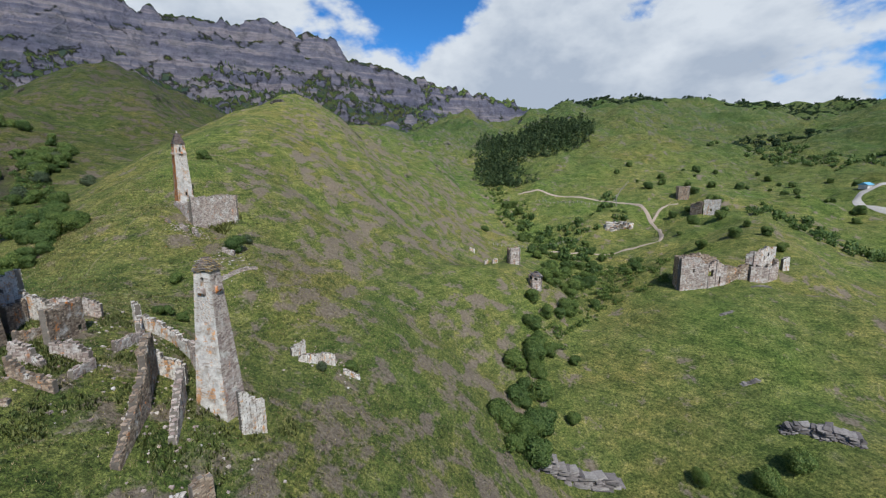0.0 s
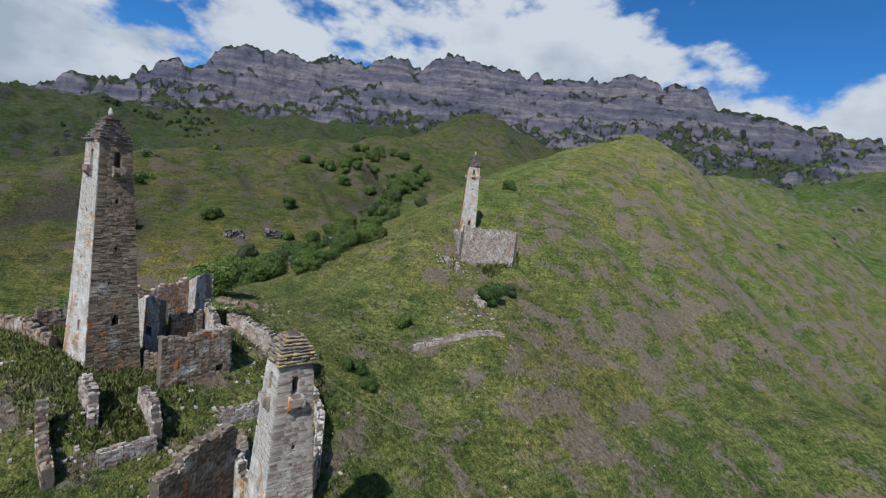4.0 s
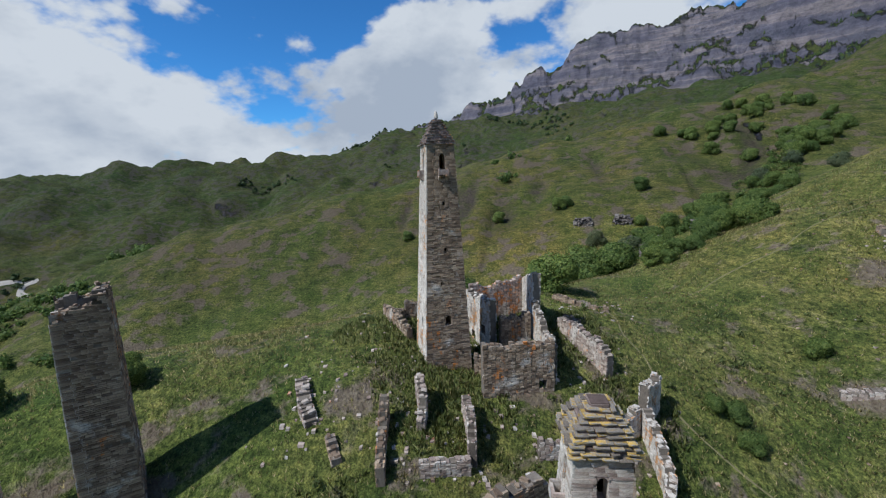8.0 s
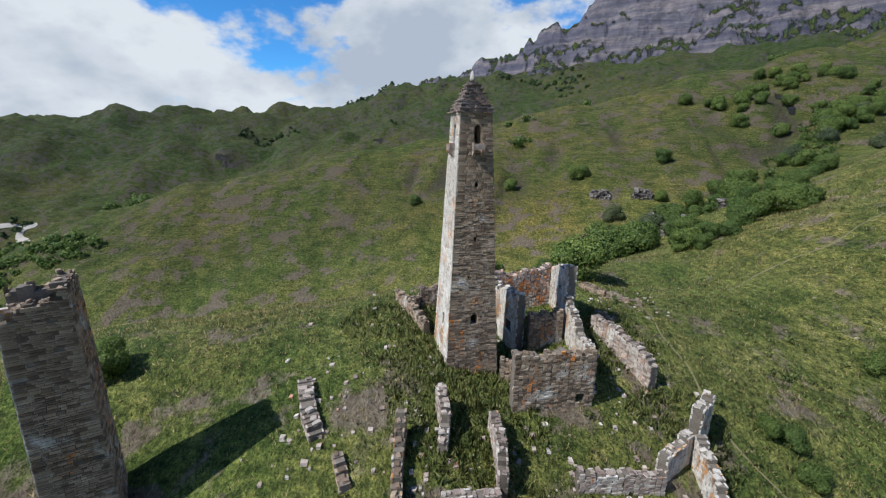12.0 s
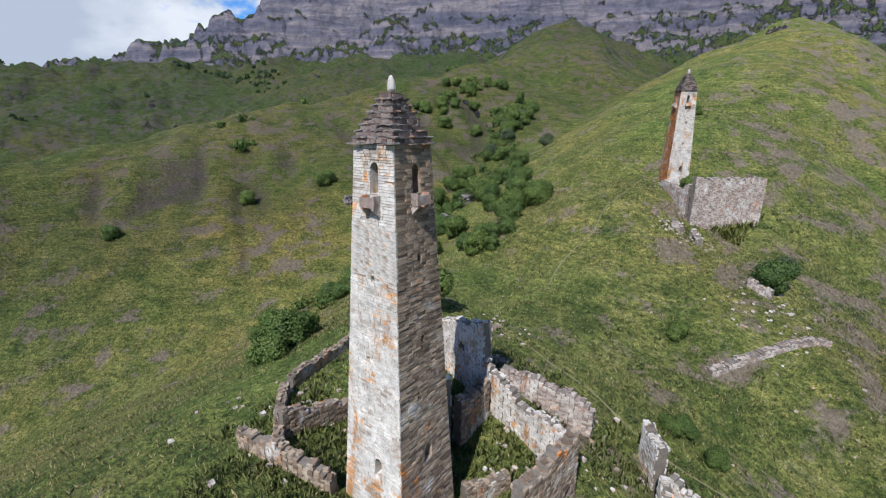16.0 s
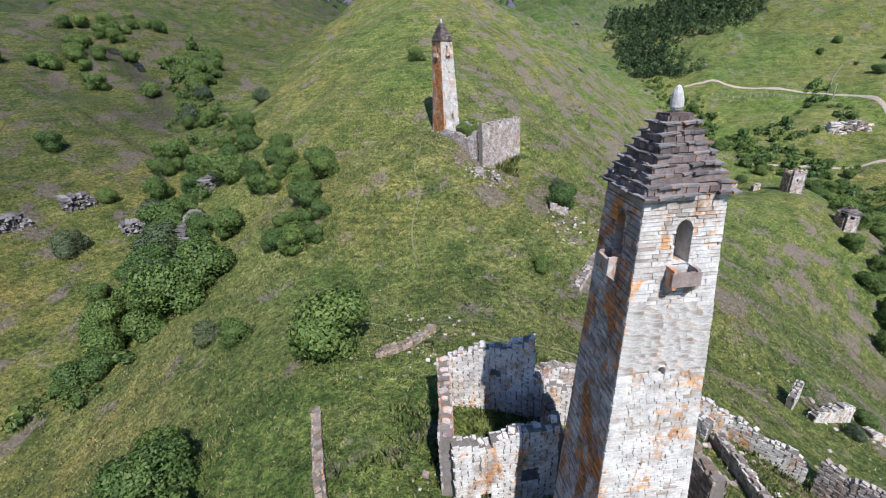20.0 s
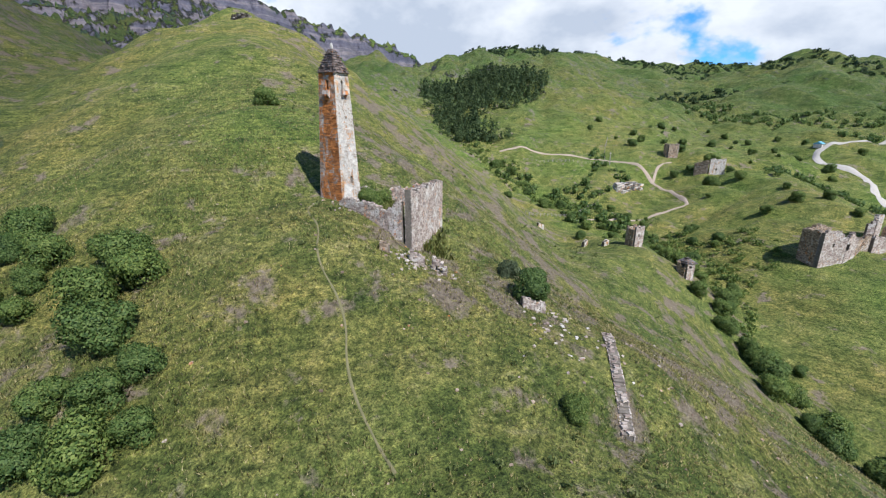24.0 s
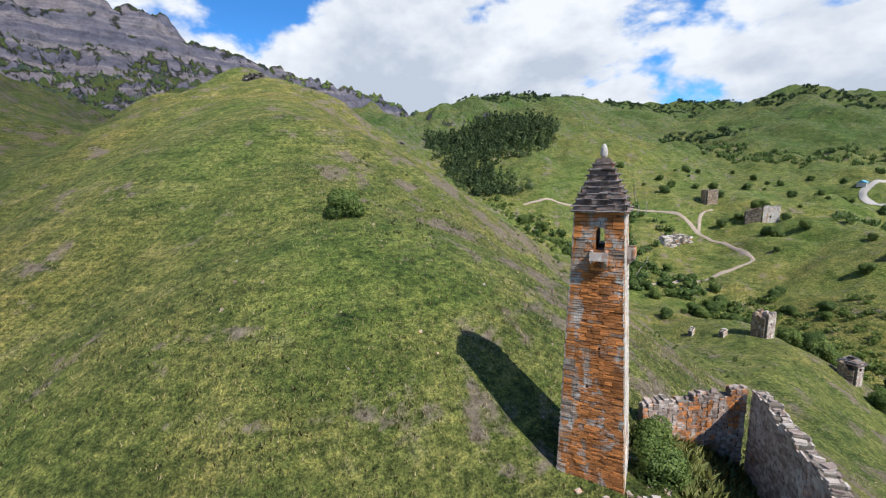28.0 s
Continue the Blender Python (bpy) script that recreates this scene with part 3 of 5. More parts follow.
def tower(x, y, turn, base, top, eave, apex, label, faces, openings=(), balconies=(), roof=None, loose=0, ragged=None, lean=(0, 0), seed=1):
    """A tapering tower. faces: the materials of its east, north, west and south walls; openings: (wall, u, z from the eave down, width, height)."""
    rnd = random.Random(seed)
    z0 = ground_z(x, y) - 2.2
    h = eave - z0
    t = thing("stone_tower", x, y, z0, turn, label, "tower")

    def half(z):
        s = z / h
        return base + (top - base) * s

    def at(k, u, z, out):
        c, s = ((1, 0), (0, 1), (-1, 0), (0, -1))[k]
        d = half(z) + out
        return (c * d - s * u + lean[0] * z / h, s * d + c * u + lean[1] * z / h, z)

    unit = [block_mesh("stone", faces[k], 0.05, k + seed) for k in range(4)]
    names = ("east", "north", "west", "south")
    singles = 0
    for k in range(4):
        holes = [(u - w / 2, u + w / 2, h - dz, h - dz + hh, w, hh) for kk, u, dz, w, hh in openings if kk == k]
        top_of = (lambda u: h) if not ragged else (lambda u, k=k: h - ragged(k, u))
        core = Pile()
        us = sorted({-9.0, 9.0, *(v for o in holes for v in o[:2]), *([q * 0.4 for q in range(-8, 9)] if ragged else [])})
        zs = sorted({0.0, h, *(v for o in holes for v in o[2:4]), *(h * q / 6 for q in range(1, 6))})
        cl = lambda u, z: max(-half(z), min(half(z), u))  # noqa: E731
        for ua, ub in zip(us[:-1], us[1:]):
            hi = top_of((max(ua, -2) + min(ub, 2)) / 2)
            for za, zb in zip(zs[:-1], zs[1:]):
                zb = min(zb, hi)
                if za >= zb or any(o[0] - 1e-6 <= ua and ub <= o[1] + 1e-6 and o[2] - 1e-6 <= za and zb <= o[3] + 1e-6 for o in holes):
                    continue
                ring = [at(k, cl(ua, za), za, -0.04), at(k, cl(ub, za), za, -0.04), at(k, cl(ub, zb), zb, -0.04), at(k, cl(ua, zb), zb, -0.04)]
                if ragged:
                    core.hexa([at(k, cl(ua, za), za, -0.9), at(k, cl(ub, za), za, -0.9), at(k, cl(ub, zb), zb, -0.9), at(k, cl(ua, zb), zb, -0.9)] + ring)
                else:
                    core.quad(*ring)
        for u0, u1, a, b, w, hh in holes:
            for (ua, za), (ub, zb) in (((u0, a), (u1, a)), ((u1, a), (u1, b)), ((u1, b), (u0, b)), ((u0, b), (u0, a))):
                core.quad(at(k, ua, za, 0.03), at(k, ub, zb, 0.03), at(k, ub, zb, -0.85), at(k, ua, za, -0.85))
            # shoulders that round the head of the opening
            uc = (u0 + u1) / 2
            for e in (u0, u1):
                pr = [(e, b - 0.55 * w), (e + 0.18 * (uc - e), b - 0.3 * w), (e + 0.5 * (uc - e), b - 0.1 * w), (uc, b), (e, b + 0.02)]
                pr = pr if e == u1 else pr[::-1]
                n0 = len(core.v)
                core.v.extend([at(k, q[0], q[1], 0.02) for q in pr] + [at(k, q[0], q[1], -0.4) for q in pr])
                core.f.append(tuple(range(n0, n0 + 5)))
                core.f.extend((n0 + i, n0 + 5 + i, n0 + 5 + (i + 1) % 5, n0 + (i + 1) % 5) for i in range(5))
        wall = core.link("wall_face", MORTAR if not holes else faces[k], t)
        stones = Pile()
        z = 0.0
        while z < h - 0.05:
            ch = rnd.choice((0.13, 0.16, 0.18, 0.22, 0.27))
            zt = min(z + ch, h)
            u = -half(z) - (0.05 if k % 2 else 0)
            end = half(z) + (0.05 if k % 2 else 0)
            first = True
            while u < end - 0.02:
                ln = rnd.uniform(0.6, 0.95) if first or end - u < 1.0 else rnd.uniform(0.28, 0.75)
                first = False
                v = min(u + ln, end)
                if end - v < 0.2:
                    v = end
                ua, ub = u + 0.012, v - 0.012
                u = v
                gone = False
                for o in holes:
                    if zt > o[2] and z < o[3] and ub > o[0] and ua < o[1]:
                        if ua < o[0] and o[0] - ua > 0.12:
                            ub = o[0]
                        elif ub > o[1] and ub - o[1] > 0.12:
                            ua = o[1]
                        else:
                            gone = True
                if gone or zt > top_of((ua + ub) / 2) + 0.1 or rnd.random() < 0.012:
                    continue
                tight = 0.004 if faces[k] == STONE_PALE else 0.01
                ua, ub = ua - 0.012 + tight, ub + 0.012 - tight
                out = rnd.uniform(0.015, 0.042 if faces[k] == STONE_PALE else 0.07)
                za, zb = z + tight, zt - tight
                if k in (0, 3) and singles < 300 and h - 7.5 < z < h - 0.3 and not lean[0]:
                    # stones of the upper walls, one by one
                    singles += 1
                    zc = (za + zb) / 2
                    c = at(k, (ua + ub) / 2, zc, out - 0.06)
                    block("stone", unit[k], wall, sized(*c, 0.14, ub - ua, zb - za, 0, 0, 90 * k))
                    continue
                g = lambda: rnd.uniform(0, 0.02)  # noqa: E731
                stones.hexa([at(k, ua, za, -0.06), at(k, ub, za, -0.06), at(k, ub, zb, -0.06), at(k, ua, zb, -0.06), at(k, ua + g(), za + g(), out), at(k, ub - g(), za + g(), out + g()), at(k, ub - g(), zb - g(), out), at(k, ua + g(), zb - g(), out + g())], True)
            z = zt
        stones.link("stonework", faces[k], wall, kind="stuff")
    for k, u, dz in balconies:
        # a small stone box on two corbels, open below
        p = Pile()
        z = h - dz
        bw, bd, bh = 0.5, 0.55, 0.75
        for a in (-bw, bw - 0.13):
            p.hexa([at(k, u + a, z, 0), at(k, u + a + 0.13, z, 0), at(k, u + a + 0.13, z + bh, 0), at(k, u + a, z + bh, 0), at(k, u + a, z, bd), at(k, u + a + 0.13, z, bd), at(k, u + a + 0.13, z + bh, bd), at(k, u + a, z + bh, bd)])
        p.hexa([at(k, u - bw - 0.05, z + 0.12, bd - 0.12), at(k, u + bw + 0.05, z + 0.12, bd - 0.12), at(k, u + bw + 0.05, z + bh - 0.1, bd - 0.12), at(k, u - bw - 0.05, z + bh - 0.1, bd - 0.12), at(k, u - bw - 0.05, z + 0.12, bd + 0.02), at(k, u + bw + 0.05, z + 0.12, bd + 0.02), at(k, u + bw + 0.05, z + bh - 0.1, bd + 0.02), at(k, u - bw - 0.05, z + bh - 0.1, bd + 0.02)])
        bal = p.link("balcony", STONE_RUST, t, "little stone box balcony with orange lichen")
        for a in (-bw + 0.1, bw - 0.1):
            q = Pile()
            q.hexa([at(k, u + a - 0.1, z - 0.55, -0.05), at(k, u + a + 0.1, z - 0.55, -0.05), at(k, u + a + 0.1, z + 0.02, -0.05), at(k, u + a - 0.1, z + 0.02, -0.05), at(k, u + a - 0.1, z - 0.35, 0.12), at(k, u + a + 0.1, z - 0.35, 0.12), at(k, u + a + 0.1, z + 0.02, bd - 0.02), at(k, u + a - 0.1, z + 0.02, bd - 0.02)])
            q.link("corbel", STONE_RUST, bal)
    lx, ly = lean
    if roof:
        tiers, mat, cap, bulge = roof
        slab = block_mesh("slab", mat, 0.05, seed + 9)
        rise = apex - eave
        for i in range(tiers):
            s = i / tiers
            half_i = top * (1.1 - (0.86 * s ** bulge))
            zc = h + rise * s
            core = Pile()
            core.brick((lx - half_i + 0.1, ly - half_i + 0.1, zc - 0.03), (lx + half_i - 0.1, ly + half_i - 0.1, zc + rise / tiers + 0.02), 0.03, rnd)
            course = core.link("roof_course", ROOF_STONE, t)
            lump = block_mesh("stone", ROOF_STONE, 0.06, seed + i)
            for k in range(4):
                c, sn = ((1, 0), (0, 1), (-1, 0), (0, -1))[k]
                u = -half_i + 0.1
                while u < half_i - 0.2:
                    ln = min(rnd.uniform(0.25, 0.5), half_i - 0.08 - u)
                    block("stone", lump, course, sized(lx + c * (half_i - 0.14) - sn * (u + ln / 2), ly + sn * (half_i - 0.14) + c * (u + ln / 2), zc + 0.55 * rise / tiers, 0.2, ln - 0.02, 0.62 * rise / tiers, 0, 0, 90 * k + rnd.uniform(-3, 3)))
                    u += ln
            for k in range(4):
                c, sn = ((1, 0), (0, 1), (-1, 0), (0, -1))[k]
                u = -half_i - 0.12
                while u < half_i + 0.02:
                    ln = min(rnd.uniform(0.28, 0.72), half_i + 0.16 - u)
                    if ln < 0.15:
                        break
                    if rnd.random() > 0.09:
                        d = half_i - 0.12 + rnd.uniform(-0.1, 0.08)
                        cu = u + ln / 2
                        block("roof_slab", slab, course, sized(lx + c * d - sn * cu, ly + sn * d + c * cu, zc + rnd.uniform(0.0, 0.07), 0.6, ln - 0.02, rnd.uniform(0.05, 0.11), rnd.uniform(-4, 4), rnd.uniform(-2, 9), 90 * k + rnd.uniform(-7, 7)))
                    u += ln
        if cap:
            bm = bmesh.new()
            bmesh.ops.create_uvsphere(bm, u_segments=10, v_segments=7, radius=0.3)
            for v in bm.verts:
                v.co.z *= 2.3 if v.co.z > 0 else 0.8
                v.co.xy *= 0.8 - 0.25 * max(0.0, v.co.z)
                v.co.xy *= 1 + 0.12 * math.sin(5 * v.co.x + 3 * v.co.z)
            bmesh.ops.translate(bm, verts=bm.verts, vec=(lx, ly, h + rise + 0.25))
            part("cap_stone", bm, WHITE_STONE, t, "pointed white cap stone")
    if loose:
        stone = block_mesh("stone", STONE, 0.12, seed + 4)
        for _ in range(loose):
            k = rnd.randrange(4)
            u = rnd.uniform(-top, top)
            q = at(k, u, h, -rnd.uniform(0.05, 0.8))
            zz = h - (ragged(k, u) if ragged else 0)
            block("loose_stone", stone, t, sized(q[0], q[1], zz + 0.08, rnd.uniform(0.2, 0.45), rnd.uniform(0.25, 0.5), rnd.uniform(0.12, 0.25), rnd.uniform(-12, 12), rnd.uniform(-12, 12), rnd.uniform(0, 90)))
    return t


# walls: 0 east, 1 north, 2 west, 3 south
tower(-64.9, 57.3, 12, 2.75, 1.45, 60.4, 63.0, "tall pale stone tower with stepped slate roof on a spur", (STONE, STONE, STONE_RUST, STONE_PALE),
      [(0, 0.15, 2.6, 0.62, 1.6), (3, 0.1, 2.6, 0.62, 1.7), (2, 0.1, 2.6, 0.62, 1.7), (1, 0, 2.6, 0.62, 1.6), (0, 0.1, 6.4, 0.3, 0.4), (3, 0.0, 7.6, 0.34, 0.45), (0, 0.1, 11.4, 0.28, 0.42), (0, 0.15, 19.6, 0.7, 1.1), (3, 0.5, 20.2, 0.62, 1.3), (3, -0.4, 12.5, 0.2, 0.25), (0, -0.5, 15.0, 0.2, 0.3)],
      [(0, 0.15, 3.3), (3, 0.1, 3.4), (2, 0.1, 3.4)], (8, SLATE, True, 1.0), seed=3)
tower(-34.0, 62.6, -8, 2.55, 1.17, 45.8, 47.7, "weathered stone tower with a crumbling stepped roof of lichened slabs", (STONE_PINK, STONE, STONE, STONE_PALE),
      [(0, 0.0, 2.2, 0.5, 1.3), (3, 0.0, 2.2, 0.55, 1.4), (1, 0, 2.2, 0.5, 1.2), (0, 0.1, 6.2, 0.28, 0.38), (0, 0.2, 10.6, 0.26, 0.4), (3, 0.4, 3.5, 0.3, 0.3), (0, 0.3, 18.6, 0.5, 0.8)],
      [(0, 0.0, 3.0), (3, 0.0, 3.1)], (9, SLATE_YELLOW, False, 1.7), 14, seed=11)
tower(-84.3, 143.4, 45, 2.35, 1.5, 69.6, 72.9, "slender stone tower stained with orange lichen, stepped slate roof", (STONE_PINK, STONE_PINK, STONE_ORANGE, STONE_PALE),
      [(2, 0.1, 2.5, 0.55, 1.5), (3, 0.0, 2.5, 0.55, 1.5), (0, 0, 2.5, 0.5, 1.5), (1, 0, 2.5, 0.5, 1.5), (3, 0.2, 6.6, 0.24, 0.36), (3, 0.1, 10.8, 0.26, 0.4), (2, 0.3, 9.2, 0.16, 0.2), (3, 0.3, 16.5, 0.62, 1.25), (2, -0.4, 12.0, 0.16, 0.2)],
      [(2, 0.1, 3.2), (3, 0.0, 3.2), (0, 0, 3.2)], (9, SLATE, True, 1.05), seed=23)


def broken(k, u):
    """How far the roofless tower's wall has fallen, along each side."""
    return {0: 1.5 - 0.45 * u, 1: 0.4 + 0.2 * abs(u), 2: 1.1, 3: 2.0}[k] + 0.25 * math.sin(3.1 * u + k) + 0.12 * math.sin(9 * u)


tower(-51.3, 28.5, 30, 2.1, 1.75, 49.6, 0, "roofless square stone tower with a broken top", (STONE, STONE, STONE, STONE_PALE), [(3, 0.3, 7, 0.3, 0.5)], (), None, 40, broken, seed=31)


def ruin_wall(pts, tops, th, label, material=None, absolute=False, holes=(), parent=None, name="masonry_ruin", seed=5, sink=1.0, grain=1.0):
    """A broken wall along pts; tops: its height at each point (or, absolute, the level of its top). holes: (metres along, width, sill over the ground, height)."""
    rnd = random.Random(seed + len(pts) + int(pts[0][0] * 7))
    material = material or STONE
    P2 = np.array(pts, float)
    seg = np.hypot(*np.diff(P2, axis=0).T)
    cum = np.concatenate([[0], np.cumsum(seg)])
    ox, oy = P2[0]
    oz = ground_z(ox, oy)
    caps = []
    core, stones = Pile(), Pile()
    cap = block_mesh("cap_stone", material, 0.13, seed)
    step = 0.42 * grain
    phase = rnd.uniform(0, 9)
    count = 0
    for i, L in enumerate(seg):
        d = (P2[i + 1] - P2[i]) / L
        nrm = np.array([-d[1], d[0]])
        n = max(1, int(L / step))
        xs = P2[i][0] + d[0] * L * (np.arange(n) + 0.5) / n
        ys = P2[i][1] + d[1] * L * (np.arange(n) + 0.5) / n
        gz = terrain(xs, ys)
        bottom = float(gz.min()) - sink
        w = L / n
        if i:
            core_shift = 0.004
        else:
            core_shift = 0.0
        for j in range(n):
            s = cum[i] + (j + 0.5) * w
            hgt = np.interp(s, cum, tops)
            crumble = 0.28 * math.sin(1.7 * s + phase) + 0.2 * math.sin(4.3 * s + 2 * phase) + rnd.uniform(-0.16, 0.16)
            top = (hgt if absolute else gz[j] + hgt) + crumble * min(1.0, 0.3 + 0.15 * abs(hgt if not absolute else 3))
            low = bottom
            if top < gz[j] + 0.12:
                continue
            spans = [(low, top)]
            for hs, hw, sill, hh in holes:
                if abs(s - hs) < hw / 2:
                    spans = [(low, gz[j] + sill), (gz[j] + sill + hh, top)]
            c = P2[i] + d * (j + 0.5) * w

            def q(u, v, z):
                a = c + d * u + nrm * v
                return (a[0] - ox, a[1] - oy, z - oz)

            tk = th / 2 - core_shift
            for za, zb in spans:
                if zb <= za:
                    continue
                core.hexa([q(-w / 2, -tk, za), q(w / 2, -tk, za), q(w / 2, tk, za), q(-w / 2, tk, za), q(-w / 2, -tk, zb), q(w / 2, -tk, zb), q(w / 2, tk, zb), q(-w / 2, tk, zb)])
                for sd in (-1, 1):
                    z = za if za > low else gz[j] - 0.3
                    z += rnd.uniform(-0.15, 0)
                    while z < zb - 0.08:
                        ch = rnd.uniform(0.15, 0.3) * grain
                        zt = min(z + ch, zb + 0.03)
                        o = tk + rnd.uniform(0.02, 0.08)
                        off = rnd.uniform(-0.12, 0.12)
                        ua, ub = -w / 2 + off + 0.01, w / 2 + off * 0.6 - 0.01
                        if sd < 0:
                            ring = [(ua, z + 0.012), (ub, z + 0.012), (ub, zt - 0.012), (ua, zt - 0.012)]
                        else:
                            ring = [(ub, z + 0.012), (ua, z + 0.012), (ua, zt - 0.012), (ub, zt - 0.012)]
                        stones.hexa([q(a, sd * (tk - 0.1), b) for a, b in ring] + [q(a * 0.96, sd * o, b) for a, b in ring], True)
                        z = zt
            if rnd.random() < 0.75 and count < 60:
                count += 1
                a = c + d * rnd.uniform(-0.1, 0.1) + nrm * rnd.uniform(-0.25, 0.25) * th
                m = sized(a[0] - ox, a[1] - oy, top - oz + 0.06, rnd.uniform(0.25, 0.5), rnd.uniform(0.35, 0.8) * min(1, th), rnd.uniform(0.14, 0.28), rnd.uniform(-10, 10), rnd.uniform(-10, 10), math.degrees(math.atan2(d[1], d[0])) + rnd.uniform(-25, 25))
                caps.append(m @ Matrix.Scale(grain, 4))
    if parent:
        t = core.link(name, MORTAR, parent, label, weld=True)
        p0 = parent.matrix_world.translation
        t.location = (ox - p0.x, oy - p0.y, oz - p0.z)
    else:
        t = thing(name, ox, oy, oz, 0, label, "ruin")
        core.link("wall_core", MORTAR, t, weld=True)
    stones.link("stonework", material, t, kind="stuff")
    for m in caps:
        block("cap_stone", cap, t, m)
    return t


LOW = "low tumbled rubble wall overgrown with weeds"
# the house beside the tall tower
ruin_wall([(-57.6, 60.9), (-58.6, 68.4)], [40.2, 40.0], 0.9, "grey rubble front wall of a ruined house with a small arch", STONE, True, [(6.4, 0.9, 0.3, 1.0)])
ruin_wall([(-59.2, 68.6), (-64, 69.2), (-68.4, 69.0)], [39.4, 39.0, 41.5], 0.8, "broken side wall of a ruined stone house", STONE_PALE, True)
ruin_wall([(-68.4, 69.3), (-72, 69.6), (-75.6, 69.6)], [44.6, 43.6, 42.6], 0.9, "tall pale back wall of a ruined house with a window gap", STONE_PALE, True, [(3.2, 0.6, 3.6, 0.8)])
ruin_wall([(-75.9, 69.0), (-75.2, 65), (-74.8, 61.6)], [42.8, 41.6, 42.0], 0.9, "ruined house side wall edged with orange lichen", STONE_RUST, True)
ruin_wall([(-74.4, 61.4), (-71.8, 62.4), (-67.2, 63.6)], [41.4, 41.2, 41.9], 0.9, "pale gable wall of a ruined house with a square window", STONE_PALE, True, [(5.6, 0.9, 2.0, 1.2), (2.2, 0.9, 0.0, 1.2)])
ruin_wall([(-66.9, 64.4), (-67.4, 68.2)], [39.6, 40.2], 0.8, "dark inner wall of a ruined stone house", STONE, True)
ruin_wall([(-62, 60.6), (-61.4, 64.5)], [2.2, 1.2], 0.7, LOW)
# pens below the tall tower
ruin_wall([(-53.8, 51.4), (-51, 51.2), (-48.2, 51.3)], [2.6, 1.2, 1.6], 0.7, "narrow standing remnant of a rubble wall", STONE)
ruin_wall([(-56.4, 54.5), (-54.2, 54.9), (-52.5, 54.6)], [2.4, 2.2, 0.8], 0.7, "broken rubble wall stub among nettles", STONE_PINK)
ruin_wall([(-49.0, 54.4), (-49.4, 58.7)], [0.9, 1.3], 0.7, LOW, STONE_PINK)
ruin_wall([(-49.8, 58.9), (-52, 59.1), (-55.2, 58.9)], [2.2, 2.6, 1.8], 0.7, "rubble wall with a ragged top", STONE_PINK)
ruin_wall([(-52.5, 46.5), (-50.2, 47.5)], [0.6, 0.5], 0.8, LOW)
ruin_wall([(-59, 42.5), (-56, 43.5), (-54, 44.6)], [0.6, 0.9, 0.5], 1.2, "heap of tumbled pale stones in the grass", STONE_PINK)
ruin_wall([(-75, 49.9), (-70.5, 51.6), (-67, 53.4)], [1.3, 1.7, 1.2], 0.7, LOW)
ruin_wall([(-81.7, 56.1), (-84.5, 61.5), (-87.3, 67.6)], [1.6, 1.2, 0.9], 0.7, "curving dry rubble wall on the spur")
ruin_wall([(-72.5, 51.8), (-77, 53.4), (-81, 55.4)], [1.2, 0.8, 1.4], 0.7, LOW)
ruin_wall([(-74.2, 52.6), (-75.4, 59.2)], [2.2, 1.6], 0.7, "rubble wall leading to the ruined house")
ruin_wall([(-69.5, 72.8), (-65, 74.2), (-61.0, 75.6)], [1.6, 2.7, 2.9], 0.9, "long sloping rubble wall with a collapsed top", STONE_PINK)
ruin_wall([(-84.5, 76.5), (-81, 79.0), (-79.3, 83.5)], [0.8, 0.9, 0.5], 0.7, LOW)
ruin_wall([(-73.5, 74.5), (-71.5, 76.0)], [0.7, 0.5], 0.7, LOW)
# the yard between the towers
ruin_wall([(-51.2, 64.9), (-51.6, 72.0)], [1.4, 1.5], 0.7, "yard wall of tumbled rubble", STONE_PINK)
ruin_wall([(-52.4, 72.2), (-54.4, 75.4)], [2.0, 2.6], 0.8, "short rubble wall beside nettles", STONE_PALE)
ruin_wall([(-55.2, 76.4), (-57.6, 79.0)], [4.0, 3.6], 0.9, "tall pale slab of standing masonry", STONE_PALE)
ruin_wall([(-54.2, 76.2), (-48.6, 75.6), (-43.5, 72.0)], [3.0, 2.4, 2.6], 0.8, "pale yard wall with a ragged crest", STONE_PALE)
ruin_wall([(-43.0, 71.4), (-38.5, 66.4)], [4.0, 5.0], 0.8, "rubble wall running up to the tower", STONE_PINK)
ruin_wall([(-48.6, 66.0), (-45.0, 65.2)], [1.2, 2.0], 0.7, LOW)
ruin_wall([(-40.8, 56.4), (-43.2, 61.0), (-44.4, 63.4)], [6.6, 7.0, 6.2], 0.9, "tall broken house wall with lichen-edged end", STONE)
ruin_wall([(-40.2, 55.6), (-38.6, 50.4), (-37.2, 45.2)], [5.6, 3.0, 0.8], 0.9, "stepped remains of a long rubble wall", STONE)
ruin_wall([(-38.4, 60.4), (-36.2, 55.4), (-34.6, 51.4)], [4.8, 3.2, 0.8], 0.9, "crumbling rubble wall descending the slope", STONE_PINK)
ruin_wall([(-44.6, 63.8), (-40.2, 64.6)], [3.6, 3.0], 0.8, "cross wall of a ruined house", STONE_PALE)
ruin_wall([(-29.6, 59.0), (-27.2, 61.8)], [6.4, 5.2], 0.9, "pale buttress wall leaning beside the tower", STONE_PALE)
ruin_wall([(-28.6, 44.6), (-27.2, 46.6)], [3.4, 3.8], 0.8, "narrow standing masonry fragment", STONE)
ruin_wall([(-30.6, 43.8), (-29.0, 44.2)], [1.2, 2.0], 0.9, LOW, STONE_PALE)
ruin_wall([(-50.5, 19.5), (-46.6, 21.5), (-44.5, 19.0)], [8.6, 9.8, 8.0], 0.9, "ruined wall top beside the roofless tower", STONE_PINK)
